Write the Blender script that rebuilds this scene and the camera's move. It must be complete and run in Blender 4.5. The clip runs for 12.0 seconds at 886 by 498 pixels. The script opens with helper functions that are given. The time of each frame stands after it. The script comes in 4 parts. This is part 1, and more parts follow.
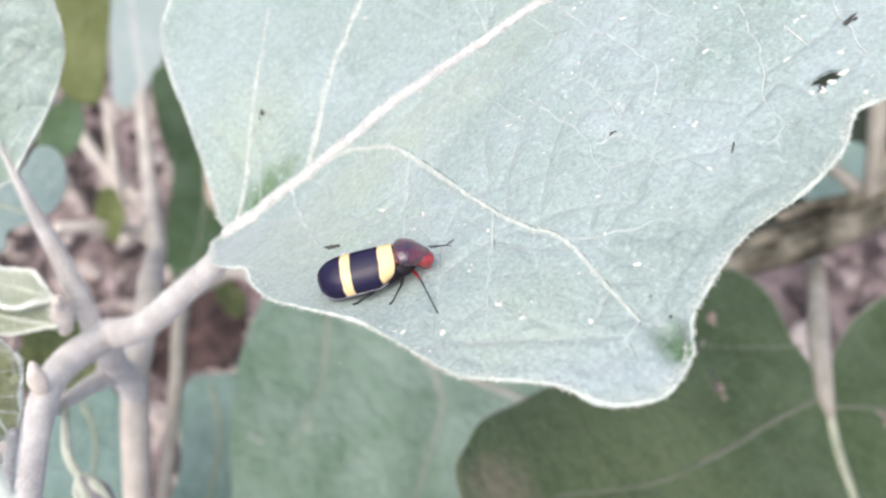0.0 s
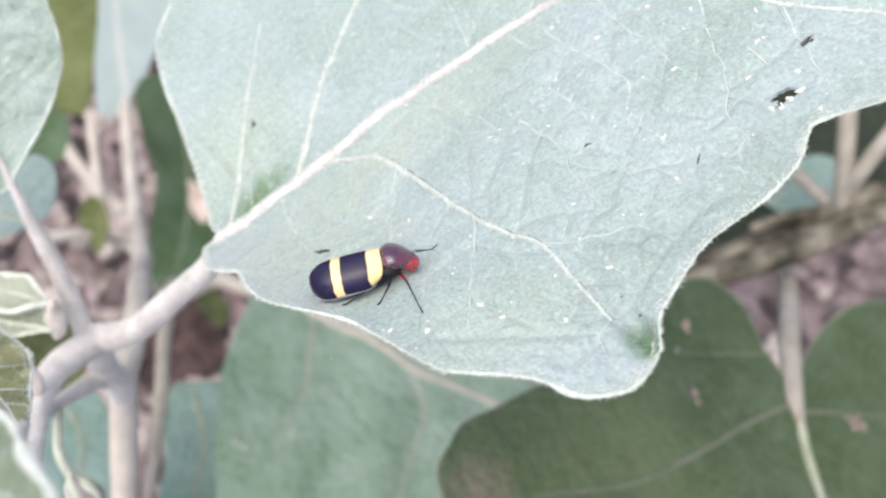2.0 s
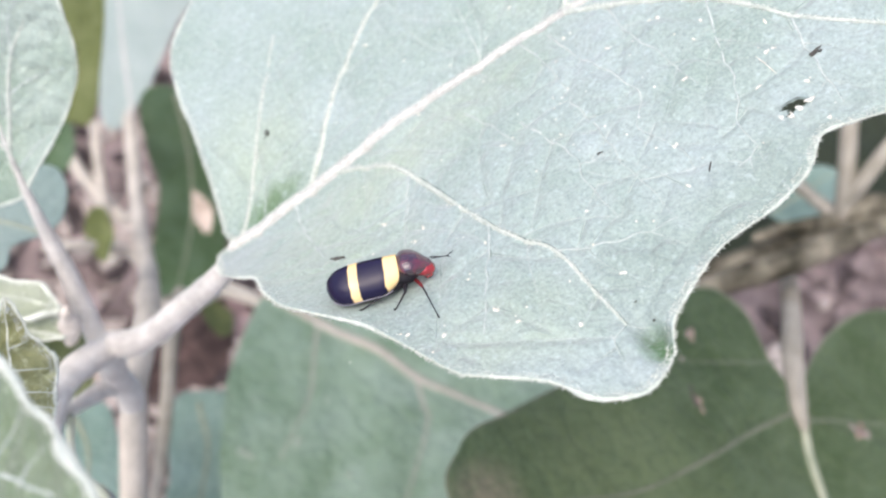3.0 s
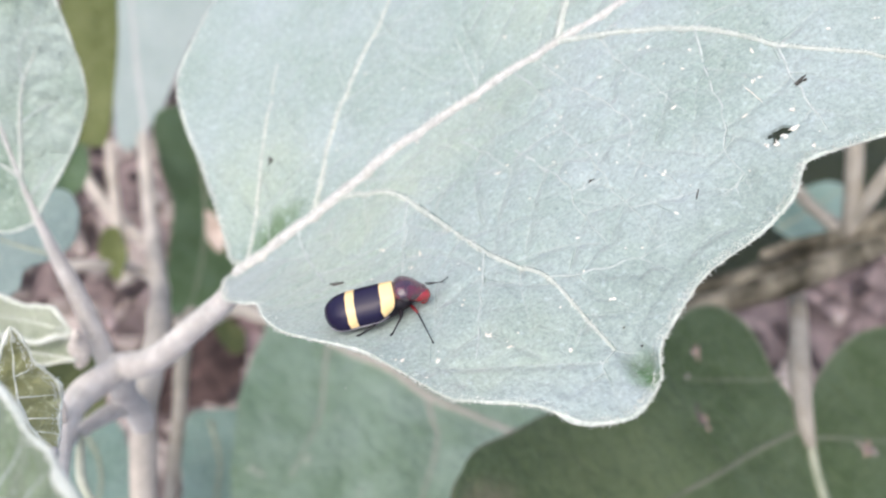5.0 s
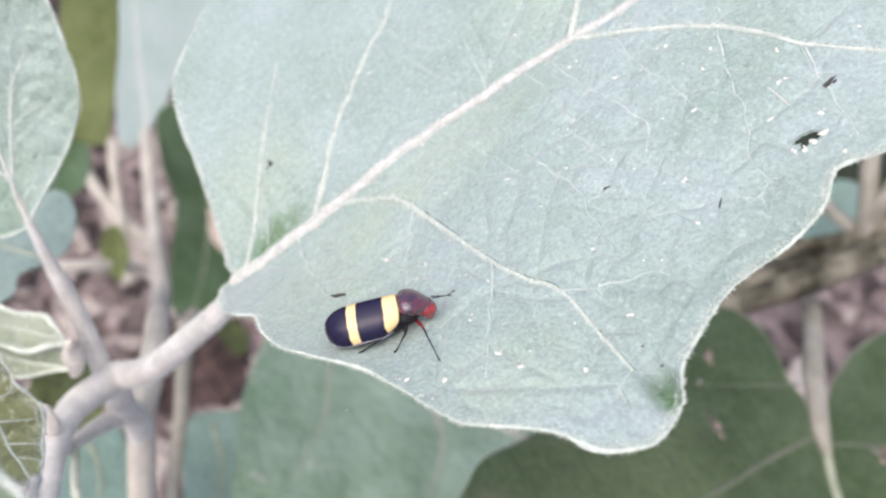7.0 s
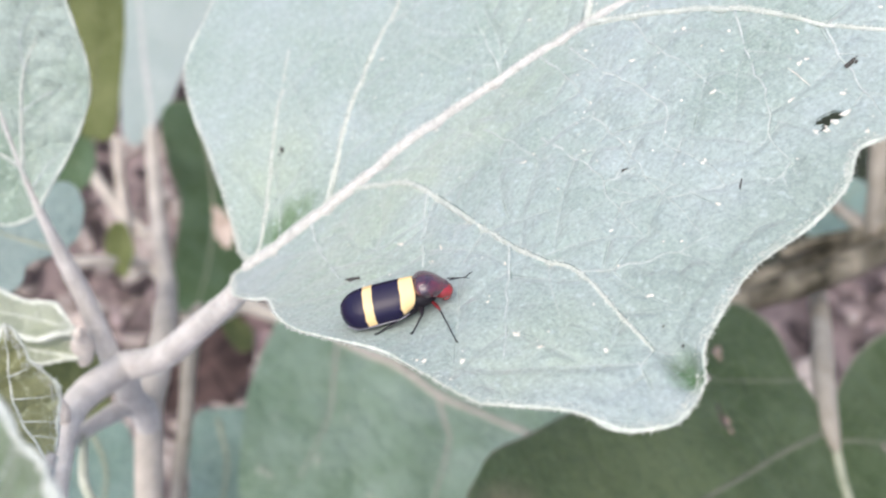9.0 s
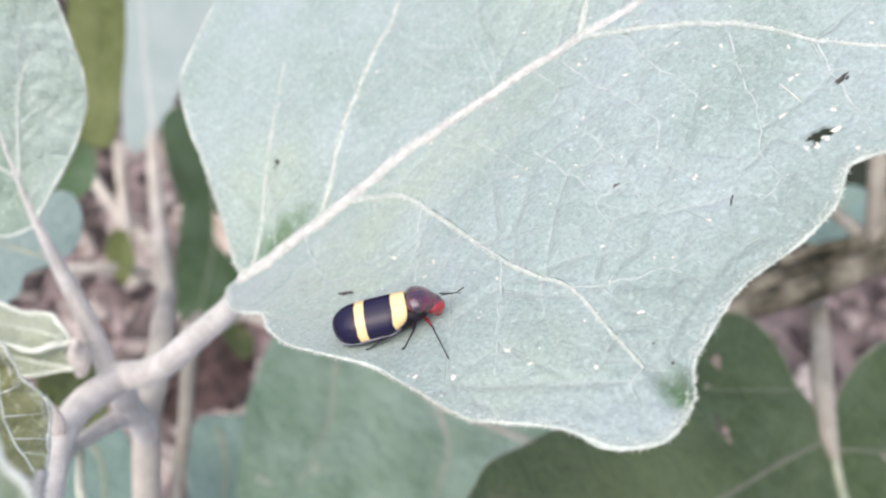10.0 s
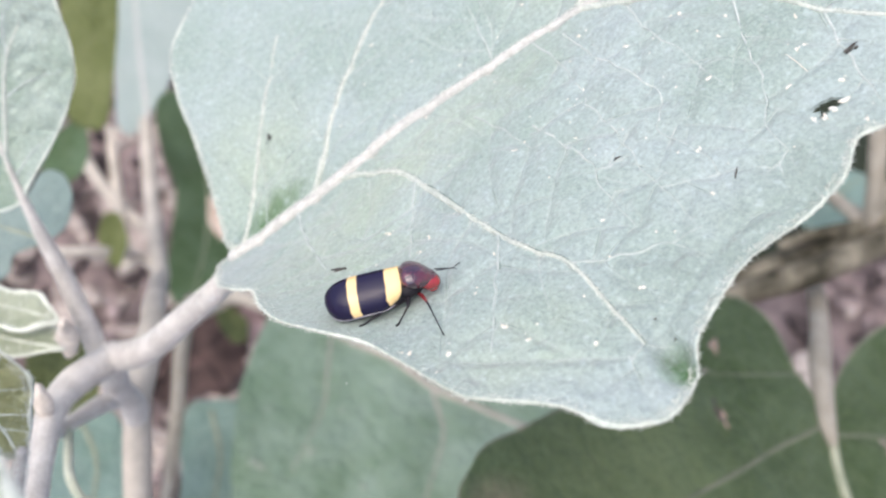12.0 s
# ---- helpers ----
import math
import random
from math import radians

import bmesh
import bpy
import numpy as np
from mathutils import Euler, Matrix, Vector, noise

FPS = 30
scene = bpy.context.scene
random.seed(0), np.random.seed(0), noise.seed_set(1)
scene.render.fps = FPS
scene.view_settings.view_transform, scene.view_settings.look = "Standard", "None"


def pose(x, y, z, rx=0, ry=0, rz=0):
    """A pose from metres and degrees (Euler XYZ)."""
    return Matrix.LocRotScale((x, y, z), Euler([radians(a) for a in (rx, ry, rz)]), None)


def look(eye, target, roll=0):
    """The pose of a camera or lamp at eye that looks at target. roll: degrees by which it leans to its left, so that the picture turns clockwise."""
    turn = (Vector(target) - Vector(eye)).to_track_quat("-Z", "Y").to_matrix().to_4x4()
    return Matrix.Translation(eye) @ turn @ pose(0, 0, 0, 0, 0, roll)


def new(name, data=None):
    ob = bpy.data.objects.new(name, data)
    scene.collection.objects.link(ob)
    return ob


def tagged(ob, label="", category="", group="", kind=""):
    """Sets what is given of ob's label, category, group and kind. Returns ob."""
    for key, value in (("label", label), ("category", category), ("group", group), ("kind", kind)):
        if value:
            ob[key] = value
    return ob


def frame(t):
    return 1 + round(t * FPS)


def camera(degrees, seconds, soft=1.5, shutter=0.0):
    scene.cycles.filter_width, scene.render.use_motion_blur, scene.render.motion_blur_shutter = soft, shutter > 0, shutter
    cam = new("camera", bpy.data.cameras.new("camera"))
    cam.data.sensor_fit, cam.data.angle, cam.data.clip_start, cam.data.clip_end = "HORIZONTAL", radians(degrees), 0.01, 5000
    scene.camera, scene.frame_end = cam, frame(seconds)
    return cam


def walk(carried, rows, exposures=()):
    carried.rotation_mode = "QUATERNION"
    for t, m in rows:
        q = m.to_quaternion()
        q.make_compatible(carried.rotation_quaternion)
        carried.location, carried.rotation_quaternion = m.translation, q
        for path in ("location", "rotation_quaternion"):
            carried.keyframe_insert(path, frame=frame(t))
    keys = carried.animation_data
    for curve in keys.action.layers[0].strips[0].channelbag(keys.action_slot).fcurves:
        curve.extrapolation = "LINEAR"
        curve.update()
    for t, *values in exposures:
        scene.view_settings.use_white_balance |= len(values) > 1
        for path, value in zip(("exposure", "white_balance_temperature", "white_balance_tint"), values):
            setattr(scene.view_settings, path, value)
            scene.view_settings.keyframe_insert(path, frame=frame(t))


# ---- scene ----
# A froghopper rests on a felted nightshade leaf, filmed from a hand's width away. One world unit is a metre; MM turns millimetres into it.
cam = camera(50.0, 12.0, soft=2.2)
cam.data.dof.use_dof, cam.data.dof.focus_distance, cam.data.dof.aperture_fstop = True, 0.076, 34.0
PATH = [
    (0, 0.00000, 0.00000, 0.42000, 30.000, -0.000, 0.000),
    (0.5, 0.00023, -0.00187, 0.42046, 30.095, -0.279, -0.037),
    (1, -0.00098, -0.00227, 0.42158, 30.282, -0.480, -0.192),
    (1.5, -0.00157, -0.00189, 0.42286, 30.586, -0.862, -0.285),
    (2, -0.00038, -0.00280, 0.42359, 30.720, -1.120, -0.443),
    (2.5, -0.00044, -0.00409, 0.42467, 31.156, -0.917, -0.345),
    (3, -0.00177, -0.00381, 0.42445, 31.411, -1.197, -0.464),
    (3.2, -0.00154, -0.00360, 0.42458, 31.536, -0.935, -0.351),
    (4.8, -0.00042, -0.00457, 0.42660, 32.218, -0.315, -0.265),
    (5, -0.00005, -0.00394, 0.42664, 32.272, -0.229, -0.236),
    (5.5, 0.00021, -0.00239, 0.42550, 32.134, 0.032, -0.121),
    (6, 0.00025, -0.00265, 0.42445, 31.915, 0.200, -0.103),
    (6.5, 0.00081, -0.00084, 0.42398, 31.954, 0.085, -0.325),
    (7, -0.00013, -0.00052, 0.42368, 31.972, 0.070, -0.087),
    (7.2, 0.00067, -0.00044, 0.42334, 32.077, 0.469, -0.010),
    (8.8, -0.00057, -0.00153, 0.42262, 32.207, 0.299, 0.070),
    (9, -0.00136, -0.00166, 0.42224, 32.170, 0.034, 0.125),
    (9.5, -0.00085, -0.00171, 0.42258, 32.275, 0.239, 0.125),
    (10, -0.00046, -0.00095, 0.42281, 32.408, 0.195, 0.231),
    (10.5, -0.00039, 0.00028, 0.42227, 32.251, 0.113, 0.077),
    (11, -0.00168, -0.00009, 0.42141, 32.203, 0.051, 0.202),
    (11.5, -0.00054, -0.00011, 0.42041, 31.973, 0.111, -0.047),
    (12, -0.00045, -0.00073, 0.42043, 31.691, -0.140, 0.280),
]
walk(cam, [(t, pose(x, y, z, rx, ry, rz)) for t, x, y, z, rx, ry, rz in PATH], exposures=[(0, 0.93, 6480, 10), (3, 0.95, 6480, 10), (5, 0.83, 6480, 10), (12, 0.83, 6480, 10)])

# ---- light: a bright overcast sky ----
world = bpy.data.worlds.new("overcast_sky")
scene.world = world
world.use_nodes = True
sky = world.node_tree.nodes.new("ShaderNodeTexSky")
sky.sky_type, sky.sun_disc, sky.sun_elevation, sky.sun_rotation = "NISHITA", False, radians(72.7), radians(-137.7)
sky.air_density, sky.dust_density, sky.ozone_density = 0.8, 4.0, 0.6
world.node_tree.links.new(sky.outputs["Color"], world.node_tree.nodes["Background"].inputs["Color"])
world.node_tree.nodes["Background"].inputs["Strength"].default_value = 0.15
sun = new("sun", bpy.data.lights.new("sun", "SUN"))
sun.data.energy, sun.data.angle, sun.data.color = 1.2, radians(90), (1.0, 0.96, 0.9)
sun.matrix_world = look((-0.2, -0.22, 0.955), (0, 0, 0))

MM = 0.001


# ---- materials ----
def shader(name, rough=0.6, metal=0.0):
    m = bpy.data.materials.new(name)
    m.use_nodes = True
    b = m.node_tree.nodes["Principled BSDF"]
    b.inputs["Roughness"].default_value, b.inputs["Metallic"].default_value = rough, metal
    return m, m.node_tree.nodes, m.node_tree.links, b


def noise_node(nodes, links, scale, detail=4.0, rough=0.6, vector=None):
    n = nodes.new("ShaderNodeTexNoise")
    n.inputs["Scale"].default_value, n.inputs["Detail"].default_value, n.inputs["Roughness"].default_value = scale, detail, rough
    if vector is None:
        tc = nodes.new("ShaderNodeTexCoord")
        vector = tc.outputs["Object"]
    links.new(vector, n.inputs["Vector"])
    return n


def ramp_node(nodes, links, source, stops):
    r = nodes.new("ShaderNodeValToRGB")
    els = r.color_ramp.elements
    while len(els) < len(stops):
        els.new(0.5)
    for el, (at, c) in zip(els, stops):
        el.position, el.color = at, (*c, 1.0) if len(c) == 3 else c
    links.new(source, r.inputs["Fac"])
    return r


def mix_node(nodes, links, fac, a, b, how="MIX"):
    m = nodes.new("ShaderNodeMix")
    m.data_type, m.blend_type = "RGBA", how
    for socket, value in ((m.inputs["Factor"], fac), (m.inputs["A"], a), (m.inputs["B"], b)):
        if isinstance(value, (int, float)):
            socket.default_value = value
        elif isinstance(value, tuple):
            socket.default_value = (*value, 1.0)
        else:
            links.new(value, socket)
    return m.outputs["Result"]


def bump_node(nodes, links, height, distance, strength=1.0, under=None):
    b = nodes.new("ShaderNodeBump")
    b.inputs["Distance"].default_value, b.inputs["Strength"].default_value = distance, strength
    links.new(height, b.inputs["Height"])
    if under is not None:
        links.new(under, b.inputs["Normal"])
    return b.outputs["Normal"]


def leaf_material(name, pale, green, vein, felt=0.5, net=300.0, rough=0.7, blotch=(0.38, 0.7), rubbed_or_shaded=(), bare=(0.07, 0.16, 0.05), crease=0.7, through_light=0.22, greener=(), tissue=(0.425, 0.505, 0.405), tufts=0.55, crinkles=0.75, thin=(), shaded_green=(0.30, 0.375, 0.335)):
    """A felted leaf: two greens in patches, a net of small veins, and the fine pile of star hairs."""
    m, nodes, links, b = shader(name, rough)
    tc = nodes.new("ShaderNodeTexCoord").outputs["Object"]
    big = noise_node(nodes, links, 70, 4, 0.6, tc)
    patch = ramp_node(nodes, links, big.outputs["Fac"], [(blotch[0], (0, 0, 0)), (blotch[1], (1, 1, 1))])
    colour = mix_node(nodes, links, patch.outputs["Color"], green, pale)
    warp = noise_node(nodes, links, 260, 3, 0.5, tc)
    moved = nodes.new("ShaderNodeVectorMath")
    moved.operation = "MULTIPLY_ADD"
    moved.inputs[1].default_value = (0.0022, 0.0022, 0.0022)
    links.new(warp.outputs["Color"], moved.inputs[0])
    links.new(tc, moved.inputs[2])
    cells = nodes.new("ShaderNodeTexVoronoi")
    cells.feature = "DISTANCE_TO_EDGE"
    cells.inputs["Scale"].default_value = net
    links.new(moved.outputs["Vector"], cells.inputs["Vector"])
    lines = ramp_node(nodes, links, cells.outputs["Distance"], [(0.0, (0.5, 0.5, 0.5)), (0.07, (0, 0, 0))])
    faint = nodes.new("ShaderNodeMath")
    faint.operation = "MULTIPLY"
    links.new(lines.outputs["Color"], faint.inputs[0])
    links.new(warp.outputs["Fac"], faint.inputs[1])
    colour = mix_node(nodes, links, faint.outputs["Value"], colour, vein)
    # The thin spots paint a duller green as shade, not lost felt.
    worn_or_shaded_spots = [(spot, 0.75, 900, 2.8, bare) for spot in rubbed_or_shaded] + [(spot, 0.65, 320, 1.7, tissue) for spot in greener] + [(spot, 0.6, 420, 1.7, shaded_green) for spot in thin]
    for (x, y, z, rx, ry, rz), most, grain, gain, under in worn_or_shaded_spots:
        off = nodes.new("ShaderNodeVectorMath")
        off.operation = "SUBTRACT"
        off.inputs[1].default_value = (x * MM, y * MM, z * MM)
        links.new(moved.outputs["Vector"], off.inputs[0])
        size = nodes.new("ShaderNodeVectorMath")
        size.operation = "DIVIDE"
        size.inputs[1].default_value = (rx * MM, ry * MM, rz * MM)
        links.new(off.outputs["Vector"], size.inputs[0])
        far = nodes.new("ShaderNodeVectorMath")
        far.operation = "LENGTH"
        links.new(size.outputs["Vector"], far.inputs[0])
        spot_mask = ramp_node(nodes, links, far.outputs["Value"], [(0.25, (most, most, most)), (1.0, (0, 0, 0))])
        thin = nodes.new("ShaderNodeMath")
        thin.operation = "MULTIPLY"
        links.new(spot_mask.outputs["Color"], thin.inputs[0])
        links.new(noise_node(nodes, links, grain, 3, 0.6, tc).outputs["Fac"], thin.inputs[1])
        double = nodes.new("ShaderNodeMath")
        double.operation, double.use_clamp = "MULTIPLY", True
        double.inputs[1].default_value = gain
        links.new(thin.outputs["Value"], double.inputs[0])
        colour = mix_node(nodes, links, double.outputs["Value"], colour, under)
    pile = noise_node(nodes, links, 2600, 3, 0.7, tc)
    fleece = ramp_node(nodes, links, pile.outputs["Fac"], [(0.3, (0.75, 0.75, 0.75)), (0.7, (1.2, 1.2, 1.2))])
    colour = mix_node(nodes, links, felt, colour, fleece.outputs["Color"], "MULTIPLY")
    tuft = noise_node(nodes, links, 1500, 2, 0.5, tc)
    dots = ramp_node(nodes, links, tuft.outputs["Fac"], [(0.60, (0, 0, 0)), (0.72, (tufts, tufts, tufts))])
    colour = mix_node(nodes, links, dots.outputs["Color"], colour, tuple(min(0.8, c * 1.45) for c in pale))
    links.new(colour, b.inputs["Base Color"])
    crinkle = noise_node(nodes, links, 420, 3, 0.55, tc)
    broad_cells = nodes.new("ShaderNodeTexVoronoi")
    broad_cells.feature = "DISTANCE_TO_EDGE"
    broad_cells.inputs["Scale"].default_value = net * 0.5
    wander = nodes.new("ShaderNodeVectorMath")
    wander.operation = "MULTIPLY_ADD"
    wander.inputs[1].default_value = (0.006, 0.006, 0.006)
    links.new(noise_node(nodes, links, 170, 4, 0.6, tc).outputs["Color"], wander.inputs[0])
    links.new(tc, wander.inputs[2])
    links.new(wander.outputs["Vector"], broad_cells.inputs["Vector"])
    swell = ramp_node(nodes, links, broad_cells.outputs["Distance"], [(0.0, (0, 0, 0)), (0.12, (0.7, 0.7, 0.7)), (0.4, (1, 1, 1))])
    n = bump_node(nodes, links, swell.outputs["Color"], 0.0006, crease)
    n = bump_node(nodes, links, cells.outputs["Distance"], 0.0011, 0.35, n)
    n = bump_node(nodes, links, crinkle.outputs["Fac"], 0.0011, crinkles, n)
    n = bump_node(nodes, links, pile.outputs["Fac"], 0.00018, 0.6, n)
    links.new(n, b.inputs["Normal"])
    b.inputs["Sheen Weight"].default_value, b.inputs["Sheen Roughness"].default_value = felt * 0.5, 0.5
    b.inputs["Specular IOR Level"].default_value = 0.25
    glow = nodes.new("ShaderNodeBsdfTranslucent")
    links.new(colour, glow.inputs["Color"])
    links.new(n, glow.inputs["Normal"])
    both = nodes.new("ShaderNodeMixShader")
    both.inputs["Fac"].default_value = through_light
    links.new(b.outputs["BSDF"], both.inputs[1])
    links.new(glow.outputs["BSDF"], both.inputs[2])
    links.new(both.outputs["Shader"], nodes["Material Output"].inputs["Surface"])
    return m


def mottled(name, a, b_colour, scale, rough=0.7, bump=0.0002, fine=2500.0, sheen=0.0, specular=0.3):
    """Two colours in patches with a fine grain."""
    m, nodes, links, b = shader(name, rough)
    n1 = noise_node(nodes, links, scale, 5)
    r = ramp_node(nodes, links, n1.outputs["Fac"], [(0.35, a), (0.65, b_colour)])
    n2 = noise_node(nodes, links, fine, 3)
    grain = ramp_node(nodes, links, n2.outputs["Fac"], [(0.3, (0.8, 0.8, 0.8)), (0.7, (1.15, 1.15, 1.15))])
    links.new(mix_node(nodes, links, 0.6, r.outputs["Color"], grain.outputs["Color"], "MULTIPLY"), b.inputs["Base Color"])
    links.new(bump_node(nodes, links, n2.outputs["Fac"], bump, 0.6), b.inputs["Normal"])
    b.inputs["Sheen Weight"].default_value, b.inputs["Specular IOR Level"].default_value = sheen, specular
    return m


# The two spots by the pucker mix bare tissue with the fold's painted shade.
# thin: the right margin slopes away from the light; its shade is coloured in.
FELT_LEAF = leaf_material("felted_leaf", (0.425, 0.50, 0.50), (0.335, 0.42, 0.38), (0.455, 0.525, 0.49), 0.8, 300, rubbed_or_shaded=[(30.1, -36.2, 1.0, 1.9, 2.6, 8.0), (29.9, -37.2, 1.0, 0.9, 1.7, 8.0), (5.5, 8.3, -3.0, 5.5, 2.4, 6.0)], bare=(0.075, 0.17, 0.06), crease=0.3, crinkles=0.38, greener=[(9, -10, 0, 13, 16, 14), (22, -1, 0, 22, 6, 14), (20, -30, 0, 10, 7, 10), (7, 14, 0, 10, 9, 12), (44, 8, 0, 10, 8, 12)], thin=[(46, -29.5, 0, 9, 6, 12), (38, -30, 0, 9, 6, 12), (32.5, -32, 0, 6, 6, 12)], tufts=0.34)
PALE_BLUE_LEAF = leaf_material("pale_blue_leaf", (0.31, 0.395, 0.36), (0.245, 0.33, 0.295), (0.36, 0.43, 0.39), 0.5, 200, crease=0.3)
INNER_LEAF = leaf_material("inner_leaf", (0.50, 0.52, 0.34), (0.31, 0.32, 0.15), (0.56, 0.58, 0.42), 0.3, 380, blotch=(0.36, 0.62), crease=0.15, through_light=0.45, crinkles=0.4)
GREY_LEAF = leaf_material("grey_leaf", (0.39, 0.455, 0.435), (0.335, 0.405, 0.38), (0.42, 0.48, 0.455), 0.5, 200, crease=0.3)
YOUNG_LEAF = leaf_material("young_leaf", (0.40, 0.48, 0.43), (0.25, 0.34, 0.255), (0.46, 0.53, 0.43), 0.7, 330, blotch=(0.36, 0.62), crease=0.4, through_light=0.2, crinkles=0.38)
BUD_LEAF = leaf_material("bud_leaf", (0.60, 0.64, 0.53), (0.42, 0.47, 0.33), (0.62, 0.65, 0.54), 0.3, 380, crease=0.15, through_light=0.5, crinkles=0.4)
FOLD_LEAF = leaf_material("folded_leaf", (0.37, 0.44, 0.34), (0.22, 0.30, 0.18), (0.40, 0.46, 0.35), 0.6, 420, blotch=(0.3, 0.75), crease=0.35, through_light=0.45)
OLD_LEAF = leaf_material("old_leaf", (0.12, 0.19, 0.11), (0.075, 0.13, 0.055), (0.18, 0.23, 0.14), 0.35, 190, 0.6, crease=0.4)
# The greener spots lighten the left half as if it tilted to the light.
BROAD_LEAF = leaf_material("broad_leaf", (0.108, 0.15, 0.078), (0.062, 0.096, 0.037), (0.17, 0.205, 0.115), 0.18, 190, 0.6, rubbed_or_shaded=[(32.5, -68.0, 3.0, 8.0, 8.0, 8.0), (36.0, -40.0, 1.0, 6.0, 4.0, 6.0)], bare=(0.20, 0.185, 0.125), crease=0.4, greener=[(20.0, -46.0, 0, 26, 28, 30), (45.0, -30.0, 0, 24, 26, 30)], tissue=(0.165, 0.205, 0.098))
BLUE_LEAF = leaf_material("shaded_leaf", (0.265, 0.375, 0.33), (0.185, 0.28, 0.225), (0.31, 0.38, 0.33), 0.4, 200, 0.65, crease=0.4)
CENTRE_LEAF = leaf_material("centre_leaf", (0.32, 0.42, 0.325), (0.20, 0.295, 0.19), (0.29, 0.36, 0.28), 0.4, 200, 0.65, blotch=(0.33, 0.62), crease=0.5)
# Near-black greens that put the shade behind the stems into the leaf's colour.
SHADE_LEAF = leaf_material("shade_darkened_leaf", (0.035, 0.045, 0.024), (0.018, 0.026, 0.012), (0.05, 0.06, 0.035), 0.3, 190, 0.6, crease=0.4)
OLIVE_LEAF = leaf_material("olive_leaf", (0.17, 0.195, 0.075), (0.105, 0.13, 0.038), (0.22, 0.235, 0.11), 0.2, 120, 0.6)
VEIN = mottled("felted_vein", (0.41, 0.455, 0.405), (0.57, 0.60, 0.545), 900, 0.85, 0.0003, 2600, 0.3)
# Dark greens of the strips that stand in for shade beside the veins.
VEIN_SHADE = mottled("vein_shade", (0.15, 0.205, 0.17), (0.33, 0.395, 0.365), 500, 0.8, 0.0002, 2600, 0.2)
FINE_VEIN_SHADE = mottled("fine_vein_shade", (0.24, 0.30, 0.265), (0.37, 0.435, 0.41), 500, 0.8, 0.0002, 2600, 0.2)
VEIN_OLD = mottled("old_vein", (0.27, 0.30, 0.21), (0.38, 0.39, 0.29), 200, 0.7)
BUD_GREY = mottled("bud_grey", (0.20, 0.185, 0.19), (0.33, 0.315, 0.30), 500, 0.8, 0.0002, 2400, 0.2)
CREAM_BUD = mottled("cream_bud", (0.49, 0.43, 0.37), (0.68, 0.62, 0.55), 500, 0.85, 0.0002, 2400, 0.3)
BUD_STALK = mottled("bud_stalk", (0.36, 0.39, 0.29), (0.52, 0.54, 0.44), 300, 0.85, 0.0003, 2200, 0.3)
VEIN_DULL = mottled("dull_vein", (0.135, 0.15, 0.10), (0.205, 0.21, 0.155), 200, 0.7)
MIDRIB = mottled("felted_midrib", (0.46, 0.46, 0.43), (0.63, 0.62, 0.59), 900, 0.85, 0.0004, 2600, 0.3)
VEIN_CENTRE = mottled("pinkish_vein", (0.37, 0.34, 0.285), (0.47, 0.43, 0.37), 200, 0.7)
PETIOLE_OLD = mottled("old_petiole", (0.28, 0.255, 0.205), (0.40, 0.365, 0.31), 150, 0.8)
VEIN_FINE = mottled("fine_vein", (0.375, 0.435, 0.41), (0.52, 0.565, 0.54), 800, 0.8, 0.00015, 3500, 0.3)
STEM = mottled("felted_stem", (0.45, 0.42, 0.39), (0.66, 0.625, 0.585), 260, 0.85, 0.0002, 2200, 0.4)
STEM_FAR = mottled("far_stem", (0.40, 0.365, 0.31), (0.58, 0.53, 0.46), 150, 0.8)
WOODY = mottled("woody_stem", (0.04, 0.036, 0.022), (0.28, 0.25, 0.19), 110, 0.8, 0.0004, 1200)
HAIR = mottled("leaf_hair", (0.62, 0.66, 0.60), (0.76, 0.78, 0.73), 400, 0.8)
RIM = mottled("leaf_rim", (0.42, 0.48, 0.42), (0.66, 0.70, 0.63), 1100, 0.85, 0.0002, 2600, 0.3)
RIM_YOUNG = mottled("young_rim", (0.50, 0.53, 0.45), (0.70, 0.72, 0.63), 500, 0.85, 0.0002, 2600, 0.3)
FLECK = mottled("scar_fleck", (0.75, 0.70, 0.58), (0.88, 0.86, 0.80), 2000, 0.7)
FLECK_FAR = mottled("dull_scar", (0.30, 0.36, 0.27), (0.42, 0.46, 0.38), 600, 0.8)
DARK_SPOT = mottled("dark_spot", (0.05, 0.05, 0.045), (0.12, 0.11, 0.10), 1500, 0.8)
DEAD_LEAF = mottled("dead_leaf", (0.018, 0.011, 0.009), (0.105, 0.066, 0.058), 110, 0.8, 0.0008, 600)
BROWN_SCAR = mottled("brown_scar", (0.20, 0.14, 0.10), (0.50, 0.39, 0.31), 700, 0.8)
# A darker copy of the olive leaf, with shade put into its greens.
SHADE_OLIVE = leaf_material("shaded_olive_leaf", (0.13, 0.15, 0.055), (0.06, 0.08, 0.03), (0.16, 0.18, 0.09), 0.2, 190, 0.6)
DRY_LEAF = mottled("dry_leaf", (0.40, 0.31, 0.24), (0.62, 0.52, 0.44), 150, 0.85, 0.0004, 900)
PINK_DRY = mottled("pinkish_dry_leaf", (0.19, 0.125, 0.12), (0.34, 0.25, 0.245), 150, 0.85, 0.0004, 900)
DARK_CHIP = mottled("dark_litter", (0.022, 0.017, 0.017), (0.09, 0.068, 0.066), 90, 0.9, 0.0004, 900)
SOIL = mottled("soil", (0.04, 0.031, 0.030), (0.30, 0.235, 0.227), 45, 0.95, 0.003, 500)
CHIP = mottled("litter_chip", (0.05, 0.038, 0.035), (0.38, 0.30, 0.288), 90, 0.9, 0.0005, 900)
PALE_CHIP = mottled("pale_litter", (0.26, 0.215, 0.19), (0.50, 0.435, 0.39), 90, 0.85, 0.0004, 900)


